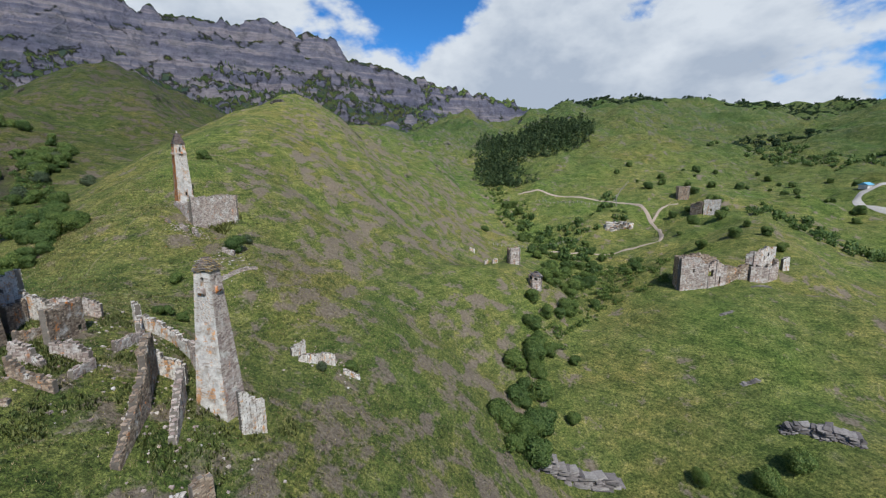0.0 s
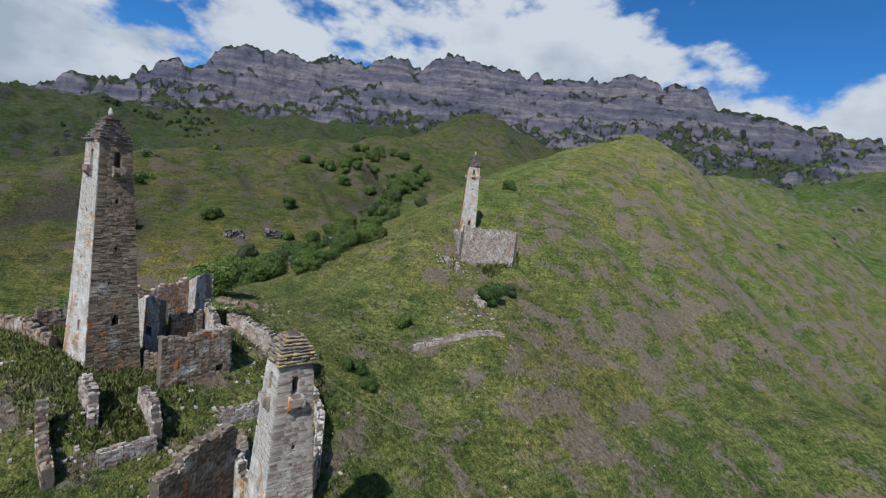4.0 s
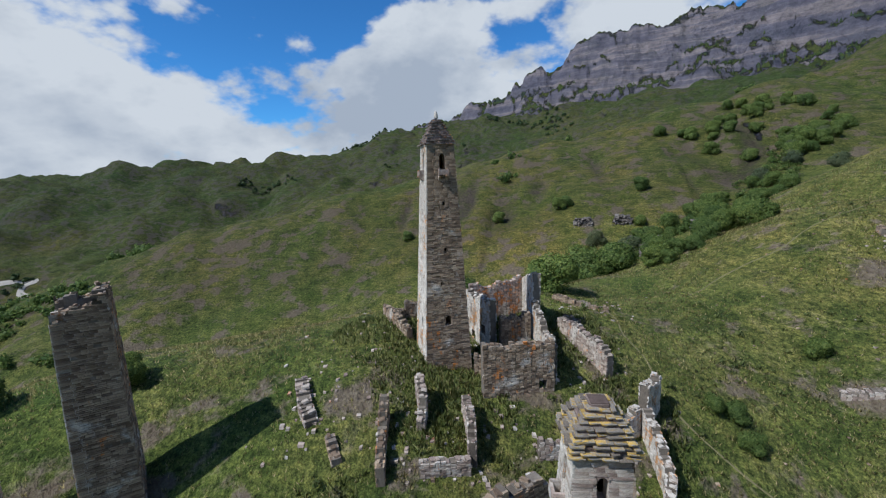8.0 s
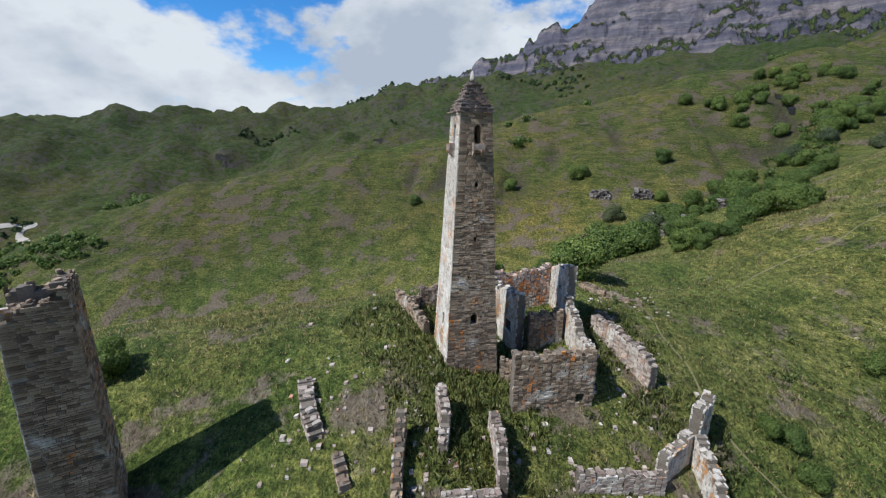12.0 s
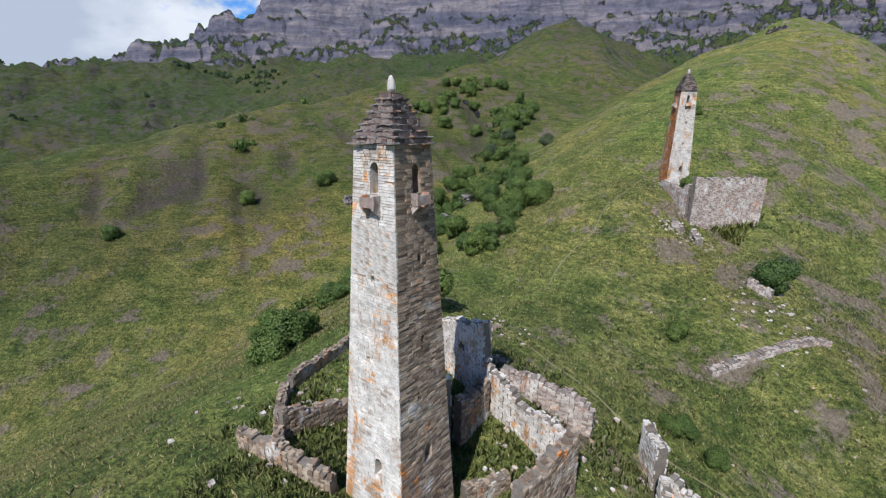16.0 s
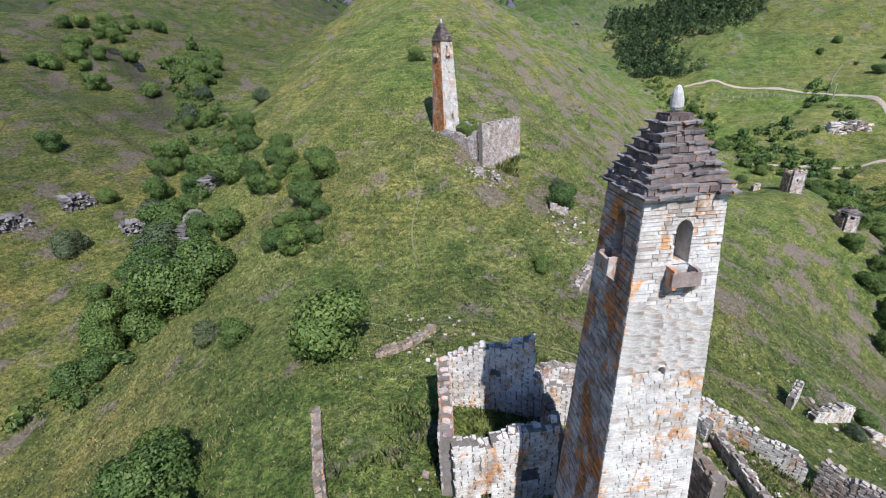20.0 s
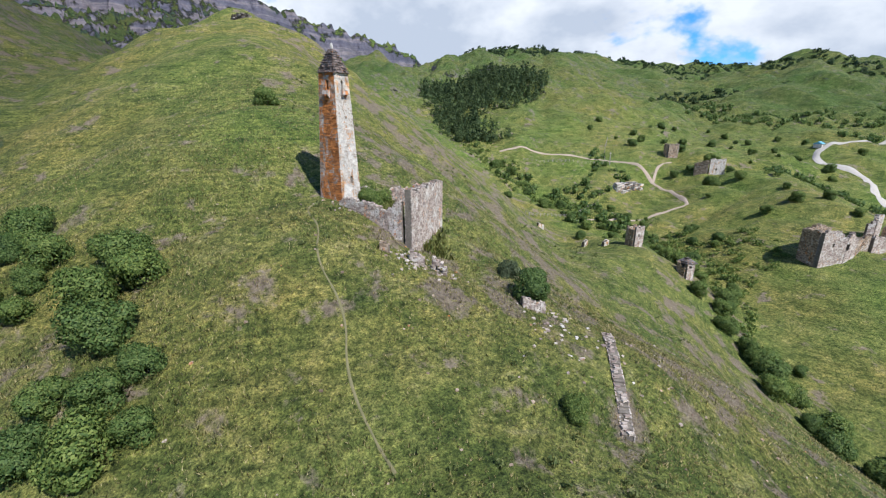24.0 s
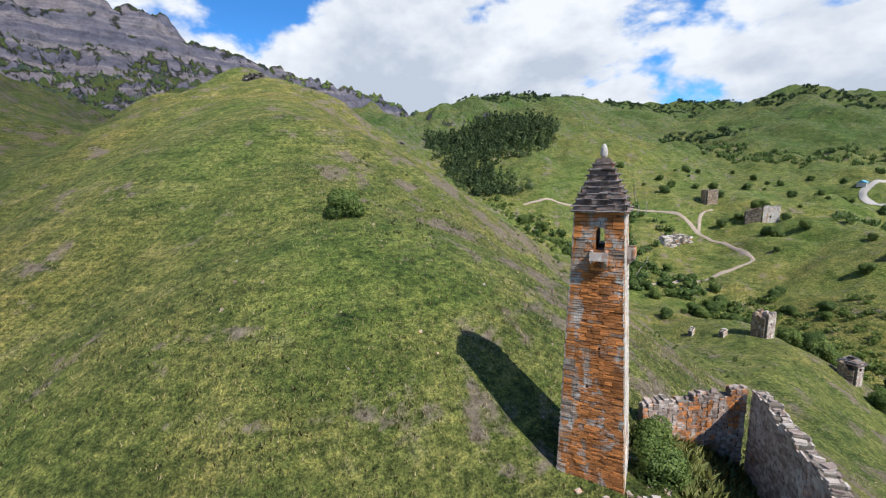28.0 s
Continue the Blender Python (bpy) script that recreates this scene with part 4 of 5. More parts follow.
# on the slope
ruin_wall([(-33.0, 90.0), (-30.8, 92.4)], [1.6, 3.2], 0.8, "white broken masonry spike on the slope", STONE_PALE)
ruin_wall([(-31.0, 88.6), (-26.5, 90.6), (-24.0, 91.8)], [1.2, 2.2, 2.8], 0.9, "fallen white masonry fragment on the slope", STONE_PALE)
ruin_wall([(-22.0, 90.5), (-18.5, 91.5)], [0.8, 0.6], 1.4, "heap of pale rubble on the slope", STONE_PALE)
ruin_wall([(-59.6, 101.4), (-55.4, 109), (-51, 117)], [0.4, 0.5, 0.4], 1.2, "line of scattered stones across the slope", STONE_PINK)
ruin_wall([(-62.0, 121.4), (-58.6, 121.0)], [1.2, 1.4], 0.8, "reddish rubble wall stub beside a bush", STONE_PINK)
ruin_wall([(-76.5, 127.0), (-74.6, 126.4)], [1.3, 1.1], 0.9, "small tumbled stone tomb on the slope", STONE_PINK)
ruin_wall([(-73.2, 127.4), (-71.4, 126.4)], [1.6, 1.4], 0.9, "small square stone tomb with a dark hole", STONE_PINK, False, [(1.0, 0.6, 0.3, 0.7)])
ruin_wall([(-80.6, 127.0), (-79.4, 126.6)], [0.8, 0.9], 0.8, "small heap of stones on the slope")
# the enclosure below the upper tower
ruin_wall([(-84.6, 138.8), (-81.0, 135.6), (-78.2, 133.4), (-76.4, 132.2)], [1.0, 2.2, 3.2, 6.6], 0.9, "rising enclosure wall of pink rubble", STONE_PINK)
ruin_wall([(-75.7, 131.6), (-71.6, 137.4), (-67.6, 143.2)], [53.0, 52.9, 53.1], 1.0, "tall pale enclosure wall with a worn crest", STONE_PINK, True)
ruin_wall([(-67.8, 144.3), (-71.2, 146.2), (-75.8, 147.8)], [52.8, 51.6, 51.0], 0.9, "stepped back wall of the enclosure, lichen-stained", STONE_RUST, True)
ruin_wall([(-80.4, 146.6), (-79.0, 148.0)], [1.4, 1.0], 1.2, "heap of reddish rubble beside the upper tower", STONE_PINK)


# ---- plants ----
def leaf_material(name, dark, mid_, light):
    m, n, l, p = shader(name, 0.6)
    geo = n.new("ShaderNodeNewGeometry")
    info = n.new("ShaderNodeObjectInfo")
    per = geo.outputs["Random Per Island"]
    col = ramp_of(n, l, per, [(0.1, dark), (0.5, mid_), (0.95, light)])
    shift = ramp_of(n, l, info.outputs["Random"], [(0.0, (0.75, 0.8, 0.8)), (1.0, (1.25, 1.15, 1.0))])
    col = mixed(n, l, 1.0, col, shift, "MULTIPLY")
    l.new(col, p.inputs["Base Color"])
    tr = n.new("ShaderNodeBsdfTranslucent")
    l.new(col, tr.inputs["Color"])
    mx = n.new("ShaderNodeMixShader")
    mx.inputs[0].default_value = 0.45
    l.new(p.outputs[0], mx.inputs[1])
    l.new(tr.outputs[0], mx.inputs[2])
    l.new(mx.outputs[0], n["Material Output"].inputs["Surface"])
    return m


LEAF = leaf_material("shrub_leaves", (0.06, 0.108, 0.03), (0.118, 0.182, 0.05), (0.2, 0.262, 0.08))
LEAF_GREY = leaf_material("willow_leaves", (0.07, 0.095, 0.05), (0.11, 0.145, 0.075), (0.165, 0.195, 0.11))
NEEDLE = leaf_material("pine_needles", (0.03, 0.058, 0.026), (0.055, 0.09, 0.038), (0.085, 0.125, 0.052))
BLADE = leaf_material("grass_blades", (0.14, 0.15, 0.055), (0.29, 0.27, 0.115), (0.48, 0.42, 0.24))
HERB = leaf_material("tall_weeds", (0.115, 0.15, 0.048), (0.19, 0.22, 0.072), (0.285, 0.295, 0.115))
BARK = stone_material("bark", (0.16, 0.13, 0.1), (0.11, 0.09, 0.07), (0.07, 0.055, 0.045))


def mesh_of(name, v, f, material, normals=None):
    me = bpy.data.meshes.new(name)
    v = np.asarray(v, np.float32)
    f = np.asarray(f, np.int32)
    me.vertices.add(len(v))
    me.vertices.foreach_set("co", v.ravel())
    me.loops.add(f.size)
    me.loops.foreach_set("vertex_index", f.ravel())
    me.polygons.add(len(f))
    me.polygons.foreach_set("loop_start", np.arange(len(f), dtype=np.int32) * f.shape[1])
    me.update(calc_edges=True)
    me.materials.append(material)
    if normals is not None:
        me.polygons.foreach_set("use_smooth", np.ones(len(f), bool))
        me.normals_split_custom_set_from_vertices(np.asarray(normals, np.float32))
    return me


def leaf_cloud(rng, count, lumps, size):
    """Leaves as small folded quads on the outside of several overlapping lumps."""
    pick = rng.integers(0, len(lumps), count)
    L = np.array(lumps)[pick]
    d = rng.normal(size=(count, 3))
    d /= np.linalg.norm(d, axis=1)[:, None]
    r = L[:, 3:4] * rng.uniform(0.55, 1.08, (count, 1)) ** 0.6
    c = L[:, :3] + d * r * np.array([1, 1, 0.85])
    keep = c[:, 2] > 0.02
    c, d = c[keep], d[keep]
    n = len(c)
    nrm = d + rng.normal(scale=0.55, size=(n, 3))
    nrm /= np.linalg.norm(nrm, axis=1)[:, None]
    a = np.cross(nrm, rng.normal(size=(n, 3)))
    a /= np.linalg.norm(a, axis=1)[:, None]
    b = np.cross(nrm, a)
    s = size * rng.uniform(0.6, 1.4, (n, 1))
    v = np.stack([c - a * s, c - b * s * 0.55, c + a * s, c + b * s * 0.55], 1).reshape(-1, 3)
    # leaves turn to the light, so they shade like the lump that carries them
    nn = d * 0.7 + nrm * 0.45 + np.array([0, 0, 0.25])
    nn /= np.linalg.norm(nn, axis=1)[:, None]
    return v, np.arange(4 * n).reshape(-1, 4), np.repeat(nn, 4, axis=0)


def shrub(kind, seed, leaves, size):
    rng = np.random.default_rng(seed)
    k = rng.integers(7, 11)
    lumps = [(0, 0, 0.6, 0.72), (0, 0, 0.85, 0.55)]
    for i in range(k):
        a = rng.uniform(0, 6.28)
        q = rng.uniform(0.2, 0.52)
        lumps.append((q * math.cos(a), q * math.sin(a), rng.uniform(0.25, 1.0), rng.uniform(0.28, 0.44)))
    t = tagged(new("shrub"), "rounded green shrub on the grassy slope", "shrub", "shrubs on the slopes")
    v, f, nn = leaf_cloud(rng, leaves, lumps, size)
    crown = new("crown", mesh_of("crown", v, f, kind, nn))
    crown.parent = t
    for i in range(4):
        bm = bmesh.new()
        a = i * 1.6 + rng.uniform(0, 1)
        m = Matrix.Translation((0.1 * math.cos(a), 0.1 * math.sin(a), 0.28)) @ Euler((-0.45 * math.sin(a), 0.45 * math.cos(a), 0)).to_matrix().to_4x4()
        bmesh.ops.create_cone(bm, segments=6, radius1=0.035, radius2=0.015, depth=0.9, matrix=m)
        part("stem", bm, BARK, t)
    return t


SHRUBS = [shrub(LEAF, 41, 10000, 0.042), shrub(LEAF, 42, 9500, 0.042), shrub(LEAF, 43, 10000, 0.04), shrub(LEAF_GREY, 44, 8500, 0.042), shrub(LEAF, 45, 7500, 0.05)]
PLANTED = []


def plant(x, y, r, kind=None, tall=1.0):
    k = kind if kind is not None else random.choice((0, 1, 2, 4))
    m = pose(x, y, ground_z(x, y) - 0.12 * r, 0, 0, random.uniform(0, 360))
    src = SHRUBS[k]
    if k in PLANTED:
        ob = copy_thing(src, m)
    else:
        PLANTED.append(k)
        ob = src
    ob.matrix_world = m @ Matrix.Diagonal((r, r, r * tall, 1))
    return ob


random.seed(5)
# single shrubs that can be told apart: x, y, radius
for x, y, r, k in ((-64.9, 103.5, 1.9, 0), (-59.8, 123.6, 3.9, 1), (-53.9, 86.9, 1.7, 2), (-57.2, 87.6, 1.6, 0), (-90.4, 78.0, 5.7, 1), (-97.2, 181.6, 3.4, 0), ):
    plant(x, y, r, k)
for x, y, r, k in ((-157, 179, 4.8, 2), (-152, 160.5, 4.4, 1), (-147.6, 163, 4.0, 0), (-59.6, 131.2, 2.4, 3), (-79.9, 141.2, 2.6, 0), (-77.5, 144.6, 2.4, 2), (-112.6, 86.4, 2.7, 3), (-100, 62.5, 4.4, 1), (-96.5, 58.5, 3.2, 4), (-103.5, 66.0, 3.4, 0)):
    plant(x, y, r, k)
for x, y, r, k in ((-147.5, 121, 4.4, 1), (-141, 105.5, 5.4, 2), (-145.6, 111, 4.8, 1), (-131.5, 95.5, 4.2, 4), (-150.5, 128, 3.8, 0), (-62.5, 22.6, 2.8, 1), (-60.0, 9.0, 3.6, 0), (-63.2, 3.5, 3.2, 2), (-55.5, -4.0, 3.4, 1)):
    plant(x, y, r, k)
for x, y, r, k in ((-201.3, 118.5, 3.8, 0), (-175.6, 138, 3.2, 1), (-168.6, 118, 4.6, 3), (-173, 157, 4.6, 1), (-211.7, 49, 3.6, 0), (-213.5, 90.5, 4.2, 1), (-200.8, 115, 4.2, 2), (-202, 152, 4.6, 0), (-20.5, 92.5, 2.0, 0), (-26.0, 88.0, 1.6, 3)):
    plant(x, y, r, k)
# round shrubs on the western flank of the spur
for x, y, r, k in ((-127.1, 143.9, 4.0, 0), (-111.7, 133.2, 4.4, 1), (-113.8, 125.9, 4.8, 2), (-128.2, 141.0, 3.0, 0), (-142.0, 156.9, 3.4, 1), (-130.9, 135.8, 4.3, 2), (-126.8, 130.9, 3.6, 0), (-122.4, 129.6, 2.5, 1), (-153.6, 172.6, 3.3, 2), (-160.4, 171.4, 3.4, 2), (-121.7, 136.9, 3.6, 0), (-108.6, 128.0, 3.9, 1), (-110.1, 119.1, 4.1, 2), (-104.9, 113.6, 2.6, 0), (-113.2, 113.6, 2.6, 1), (-107.6, 106.5, 3.9, 2), (-104.3, 107.7, 2.4, 0), (-113.0, 108.4, 3.1, 1), (-122.7, 133.6, 2.5, 2), (-108.1, 111.9, 3.0, 0), (-129.4, 120.6, 4.8, 1), (-128.0, 100.0, 8.0, 2), (-105.8, 83.8, 2.6, 0), (-126.3, 105.5, 7.0, 1), (-57.9, 85.6, 1.6, 2)):
    plant(x, y, r, k)
# along the western gully
for i in range(54):
    s = i / 40
    x = np.interp(s, [0, 0.25, 0.5, 0.75, 1], [-139, -143, -152, -172, -206]) + random.gauss(0, 7.5)
    y = np.interp(s, [0, 0.25, 0.5, 0.75, 1], [84, 112, 142, 182, 226]) + random.gauss(0, 8)
    plant(x, y, random.uniform(2.6, 6.2), random.choice((0, 1, 2, 4, 3)))
for i in range(34):
    plant(random.gauss(-236, 14), random.gauss(232, 22), random.uniform(3, 5.5))
# the creek and the valley on the eastern side
for i in range(60):
    s = random.random()
    x = np.interp(s, [0, 0.2, 0.4, 0.6, 0.8, 1], [20, 36, 56, 76, 70, 62]) + random.gauss(0, 6)
    y = np.interp(s, [0, 0.2, 0.4, 0.6, 0.8, 1], [104, 150, 190, 240, 330, 460]) + random.gauss(0, 8)
    plant(x, y, random.uniform(2.4, 6.0), random.choice((0, 1, 2, 4)))
for i in range(26):
    plant(random.gauss(104, 26), random.gauss(262, 26), random.uniform(2, 4.5), random.choice((0, 1, 4)))
for x, y, r in ((76, 90, 4.2), (85, 93, 4.6), (64, 96, 3.2), (21.5, 107, 5.4), (26, 112, 4.0), (78, 222, 5.0), (172, 214, 3.6), (178, 232, 4.4), (166, 240, 4.8), (150, 244, 4.2), (188, 262, 3.4), (196, 300, 5), (214, 324, 4.4)):
    plant(x, y, r)
for i in range(40):
    plant(random.uniform(180, 360), random.uniform(300, 480), random.uniform(2, 6.5))


def far_cover(name, spots, leaves, size, material, label, category, lumps=((0, 0, 0.6, 0.62), (0.35, 0.1, 0.5, 0.42), (-0.3, 0.25, 0.55, 0.42), (0, -0.35, 0.85, 0.36))):
    """Distant bushes or trees joined into one cover."""
    rng = np.random.default_rng(len(spots))
    base_v, base_f, base_n = leaf_cloud(rng, leaves, lumps, size)
    V, F, N = [], [], []
    xs, ys = np.array([p[0] for p in spots]), np.array([p[1] for p in spots])
    zs = terrain(xs, ys)
    for i, (x, y, r, tall) in enumerate(spots):
        a = rng.uniform(0, 6.28)
        c, s = math.cos(a), math.sin(a)
        q = base_v * (r, r, r * tall)
        V.append(np.stack([q[:, 0] * c - q[:, 1] * s + x, q[:, 0] * s + q[:, 1] * c + y, q[:, 2] + zs[i] - 0.1 * r], 1))
        F.append(base_f + i * len(base_v))
        N.append(np.stack([base_n[:, 0] * c - base_n[:, 1] * s, base_n[:, 0] * s + base_n[:, 1] * c, base_n[:, 2]], 1))
    return tagged(new(name, mesh_of(name, np.vstack(V), np.vstack(F), material, np.vstack(N))), label, category, kind="stuff")


def scattered(n, x0, x1, y0, y1, size, ok):
    rng = np.random.default_rng(n)
    out = []
    while len(out) < n:
        X, Y = rng.uniform(x0, x1, 4000), rng.uniform(y0, y1, 4000)
        m = ok(X, Y)
        out += [(x, y, float(rng.uniform(*size)), float(rng.uniform(0.8, 1.3))) for x, y in zip(X[m], Y[m])]
    return out[:n]


# clumps of bushes on the far slopes follow the hollows
far_cover("far_bushes", scattered(520, -560, -160, -160, 420, (1.6, 4.0), lambda X, Y: fbm(X, Y, 70, 3, 12.0) + 0.3 * fbm(X, Y, 25, 2, 4.0) > 0.75), 46, 0.26, LEAF, "dark bushes dotted over the far slopes", "bushes")
far_cover("valley_bushes", scattered(560, 60, 620, 230, 760, (1.8, 5.0), lambda X, Y: fbm(X, Y, 80, 3, 21.0) + 0.3 * fbm(X, Y, 25, 2, 4.0) > 0.6), 46, 0.26, LEAF, "green bushes dotted over the valley side", "bushes")
far_cover("creek_thicket", scattered(520, 16, 135, 95, 470, (0.9, 2.8), lambda X, Y: np.abs(X - np.interp(Y, [95, 150, 190, 220, 300, 380, 470], [18, 36, 66, 98, 92, 66, 58])) + 14 * fbm(X, Y, 20, 3, 3.0) < np.interp(Y, [95, 160, 200, 300, 470], [2, 5, 22, 16, 12])), 60, 0.2, LEAF, "lush thicket of bushes filling the creek valley", "bushes")
far_cover("gully_thicket", scattered(240, -215, -120, 80, 240, (0.8, 2.4), lambda X, Y: np.abs(X - np.interp(Y, [84, 112, 142, 182, 226], [-139, -143, -152, -172, -206])) + 9 * fbm(X, Y, 16, 3, 3.0) < 8), 60, 0.2, LEAF, "low scrub filling the western gully", "bushes")
far_cover("slope_scrub", scattered(420, -125, 10, 20, 215, (0.25, 0.75), lambda X, Y: fbm(X, Y, 22, 3, 14.0) > 0.35), 46, 0.24, HERB, "small herb clumps dotted over the meadow", "plants")
far_cover("hill_woods", scattered(2600, 300, 1500, 600, 1500, (3.5, 7.5), lambda X, Y: fbm(X, Y, 260, 3, 31.0) > 0.15), 36, 0.3, NEEDLE, "dark woods covering the far hills", "woods")
far_cover("west_woods", scattered(420, -1100, -420, -500, 300, (2.5, 5.5), lambda X, Y: fbm(X, Y, 90, 4, 41.0) > 0.7), 34, 0.34, NEEDLE, "strips of dark wood on the far western hills", "woods")


def pine_spots():
    rng = np.random.default_rng(77)
    out = []
    while len(out) < 620:
        x, y = rng.normal(135, 46), rng.normal(640, 52)
        if ((x - 135) / 84) ** 2 + ((y - 640) / 90) ** 2 < 1:
            out.append((x, y, float(rng.uniform(5, 8.5)), float(rng.uniform(0.9, 1.4))))
    return out + [(rng.normal(72, 13), rng.uniform(470, 590), float(rng.uniform(3.5, 7.5)), float(rng.uniform(0.8, 1.3))) for _ in range(240)]


PINE = [(0, 0, 0.6, 0.5), (0.2, 0.1, 0.45, 0.4), (-0.22, 0.12, 0.5, 0.4), (0, -0.2, 1.0, 0.38), (0.08, 0.05, 1.4, 0.28), (0, 0, 1.75, 0.16)]
far_cover("pine_wood", pine_spots(), 95, 0.15, NEEDLE, "dense dark pine wood in the side valley", "woods", PINE)


def mountain_pines():
    """Single pines scattered over the mountain's lower slopes."""
    rng = np.random.default_rng(12)
    X, Y = rng.uniform(-3000, 900, 26000), rng.uniform(300, 3300, 26000)
    Z = terrain(X, Y)
    e = 12.0
    slope = np.hypot(terrain(X + e, Y) - Z, terrain(X, Y + e) - Z) / e
    keep = (Y - 0.8 * X > 1250) & (Z > 200) & (Z < 760) & (slope < 1.1) & (fbm(X, Y, 160, 4, 18.0, 0.6) + 0.25 * rng.normal(size=X.shape) > 0.1)
    X, Y, Z = X[keep], Y[keep], Z[keep]
    n = len(X)
    hgt = rng.uniform(10, 24, n)
    V, F, at = [], [], 0
    for lo, hi, wd in ((0.05, 0.7, 0.24), (0.4, 1.0, 0.16)):
        a = np.arange(6) * np.pi / 3
        rr = (hgt * wd)[:, None] * rng.uniform(0.7, 1.2, (n, 6))
        ring = np.stack([X[:, None] + rr * np.cos(a), Y[:, None] + rr * np.sin(a), (Z + hgt * lo)[:, None] + 0 * rr], 2)
        tip = np.stack([X, Y, Z + hgt * hi], 1)[:, None]
        V.append(np.concatenate([ring, tip], 1).reshape(-1, 3))
        k = at + np.arange(n)[:, None, None] * 7
        j = np.arange(6)
        F.append((k + np.stack([j, (j + 1) % 6, 0 * j + 6], 1)[None]).reshape(-1, 3))
        at += n * 7
    return tagged(new("mountain_pines", mesh_of("mountain_pines", np.vstack(V), np.vstack(F), NEEDLE)), "dark pines dotted over the rocky mountain apron", "trees", kind="stuff")


mountain_pines()


def meadow(name, count, x0, x1, y0, y1, size, material, label, seed, ok=None, blades=5):
    """Tufts of upright blades over a stretch of ground."""
    rng = np.random.default_rng(seed)
    X, Y = rng.uniform(x0, x1, count), rng.uniform(y0, y1, count)
    if ok:
        m = ok(X, Y)
        X, Y = X[m], Y[m]
    Z = terrain(X, Y)
    n = len(X)
    V = np.zeros((n, blades, 3, 3))
    for b in range(blades):
        a = rng.uniform(0, 6.28, n)
        s = rng.uniform(*size, n)
        off = rng.normal(scale=0.22, size=(n, 2)) * s[:, None] * 1.5
        w = s * rng.uniform(0.1, 0.22, n)
        tip = rng.normal(scale=0.4, size=(n, 2)) * s[:, None]
        bx, by = X + off[:, 0], Y + off[:, 1]
        V[:, b, 0] = np.stack([bx - w * np.cos(a), by - w * np.sin(a), Z - 0.05], 1)
        V[:, b, 1] = np.stack([bx + w * np.cos(a), by + w * np.sin(a), Z - 0.05], 1)
        V[:, b, 2] = np.stack([bx + tip[:, 0], by + tip[:, 1], Z + s], 1)
    V = V.reshape(-1, 3)
    N = rng.normal(scale=0.3, size=(len(V) // 3, 3)) + np.array([0, 0, 1])
    N = np.repeat(N / np.linalg.norm(N, axis=1)[:, None], 3, axis=0)
    return tagged(new(name, mesh_of(name, V, np.arange(len(V)).reshape(-1, 3), material, N)), label, "grass", kind="stuff")


def thinning(X, Y):
    """Tufts stand in drifts and thin out away from the spur."""
    r = np.hypot((X + 72) / 1.0, (Y - 85) / 1.25)
    chance = np.interp(r, [45, 115], [1.0, 0.0]) * (0.55 + 0.45 * fbm(X, Y, 11, 3, 9.0)).clip(0, 1)
    return np.random.default_rng(5).uniform(size=X.shape) < chance


RUINS = [(-55, 54), (-64, 65), (-72, 66), (-40, 56), (-47, 68), (-33, 52), (-66, 52), (-44, 49), (-54, 74), (-30, 64), (-78, 57), (-70, 72)]


def nettles(X, Y):
    r = np.min([np.hypot(X - a, Y - b) for a, b in RUINS], axis=0)
    return (r < 7 + 3 * fbm(X, Y, 9, 3, 2.0)) & (fbm(X, Y, 6, 3, 6.0) > -0.15)


meadow("grass", 260000, -175, 25, -50, 220, (0.14, 0.4), BLADE, "tussocky meadow grass, part dried to straw", 3, thinning, 4)
meadow("tall_weeds", 30000, -96, -18, 30, 92, (0.25, 0.65), HERB, "rank green weeds and nettles round the ruins", 4, nettles)
meadow("enclosure_weeds", 1500, -79, -68, 135, 147, (0.6, 1.3), HERB, "nettles filling the walled enclosure", 6)


def rubble(name, count, spots, size, material, label, seed):
    """Loose stones lying about the given spots (x, y, spread)."""
    rnd = random.Random(seed)
    p = Pile()
    pts = []
    for _ in range(count):
        x, y, s = rnd.choice(spots)
        pts.append((rnd.gauss(x, s), rnd.gauss(y, s), rnd.uniform(*size)))
    zs = terrain(np.array([q[0] for q in pts]), np.array([q[1] for q in pts]))
    for (x, y, s), z in zip(pts, zs):
        p.brick((x - s, y - s * rnd.uniform(0.6, 1.1), z - 0.1), (x + s, y + s * rnd.uniform(0.6, 1.1), z + s * rnd.uniform(0.4, 1.0)), 0.3 * s, rnd)
    me = bpy.data.meshes.new(name)
    me.from_pydata(p.v, [], p.f)
    me.materials.append(material)
    return tagged(new(name, me), label, "stones", kind="stuff")


rubble("rubble", 760, [(-52, 55, 3), (-55, 44, 2.5), (-46, 60, 4), (-38, 52, 4), (-50, 68, 4), (-62, 72, 4), (-70, 66, 4), (-30, 50, 5), (-60, 50, 5), (-26, 91, 4), (-72, 128, 2), (-77, 127, 1.5), (-82, 140, 3), (-58, 120, 3), (-57, 112, 5), (-78, 55, 4), (-80, 80, 4)], (0.06, 0.24), STONE_PINK, "tumbled stones lying in the grass", 8)
rubble("slope_stones", 260, [(-60, 100, 14), (-85, 115, 14), (-40, 110, 14), (-95, 150, 16), (-30, 130, 16), (-60, 60, 16)], (0.05, 0.17), STONE, "pale stones dotted over the slope", 9)


# ---- the valley on the eastern side ----
def empty_thing(name, x, y, label, category, group=""):
    ob = thing(name, x, y, ground_z(x, y), 0, label, category, group)
    bpy.context.view_layer.update()
    return ob


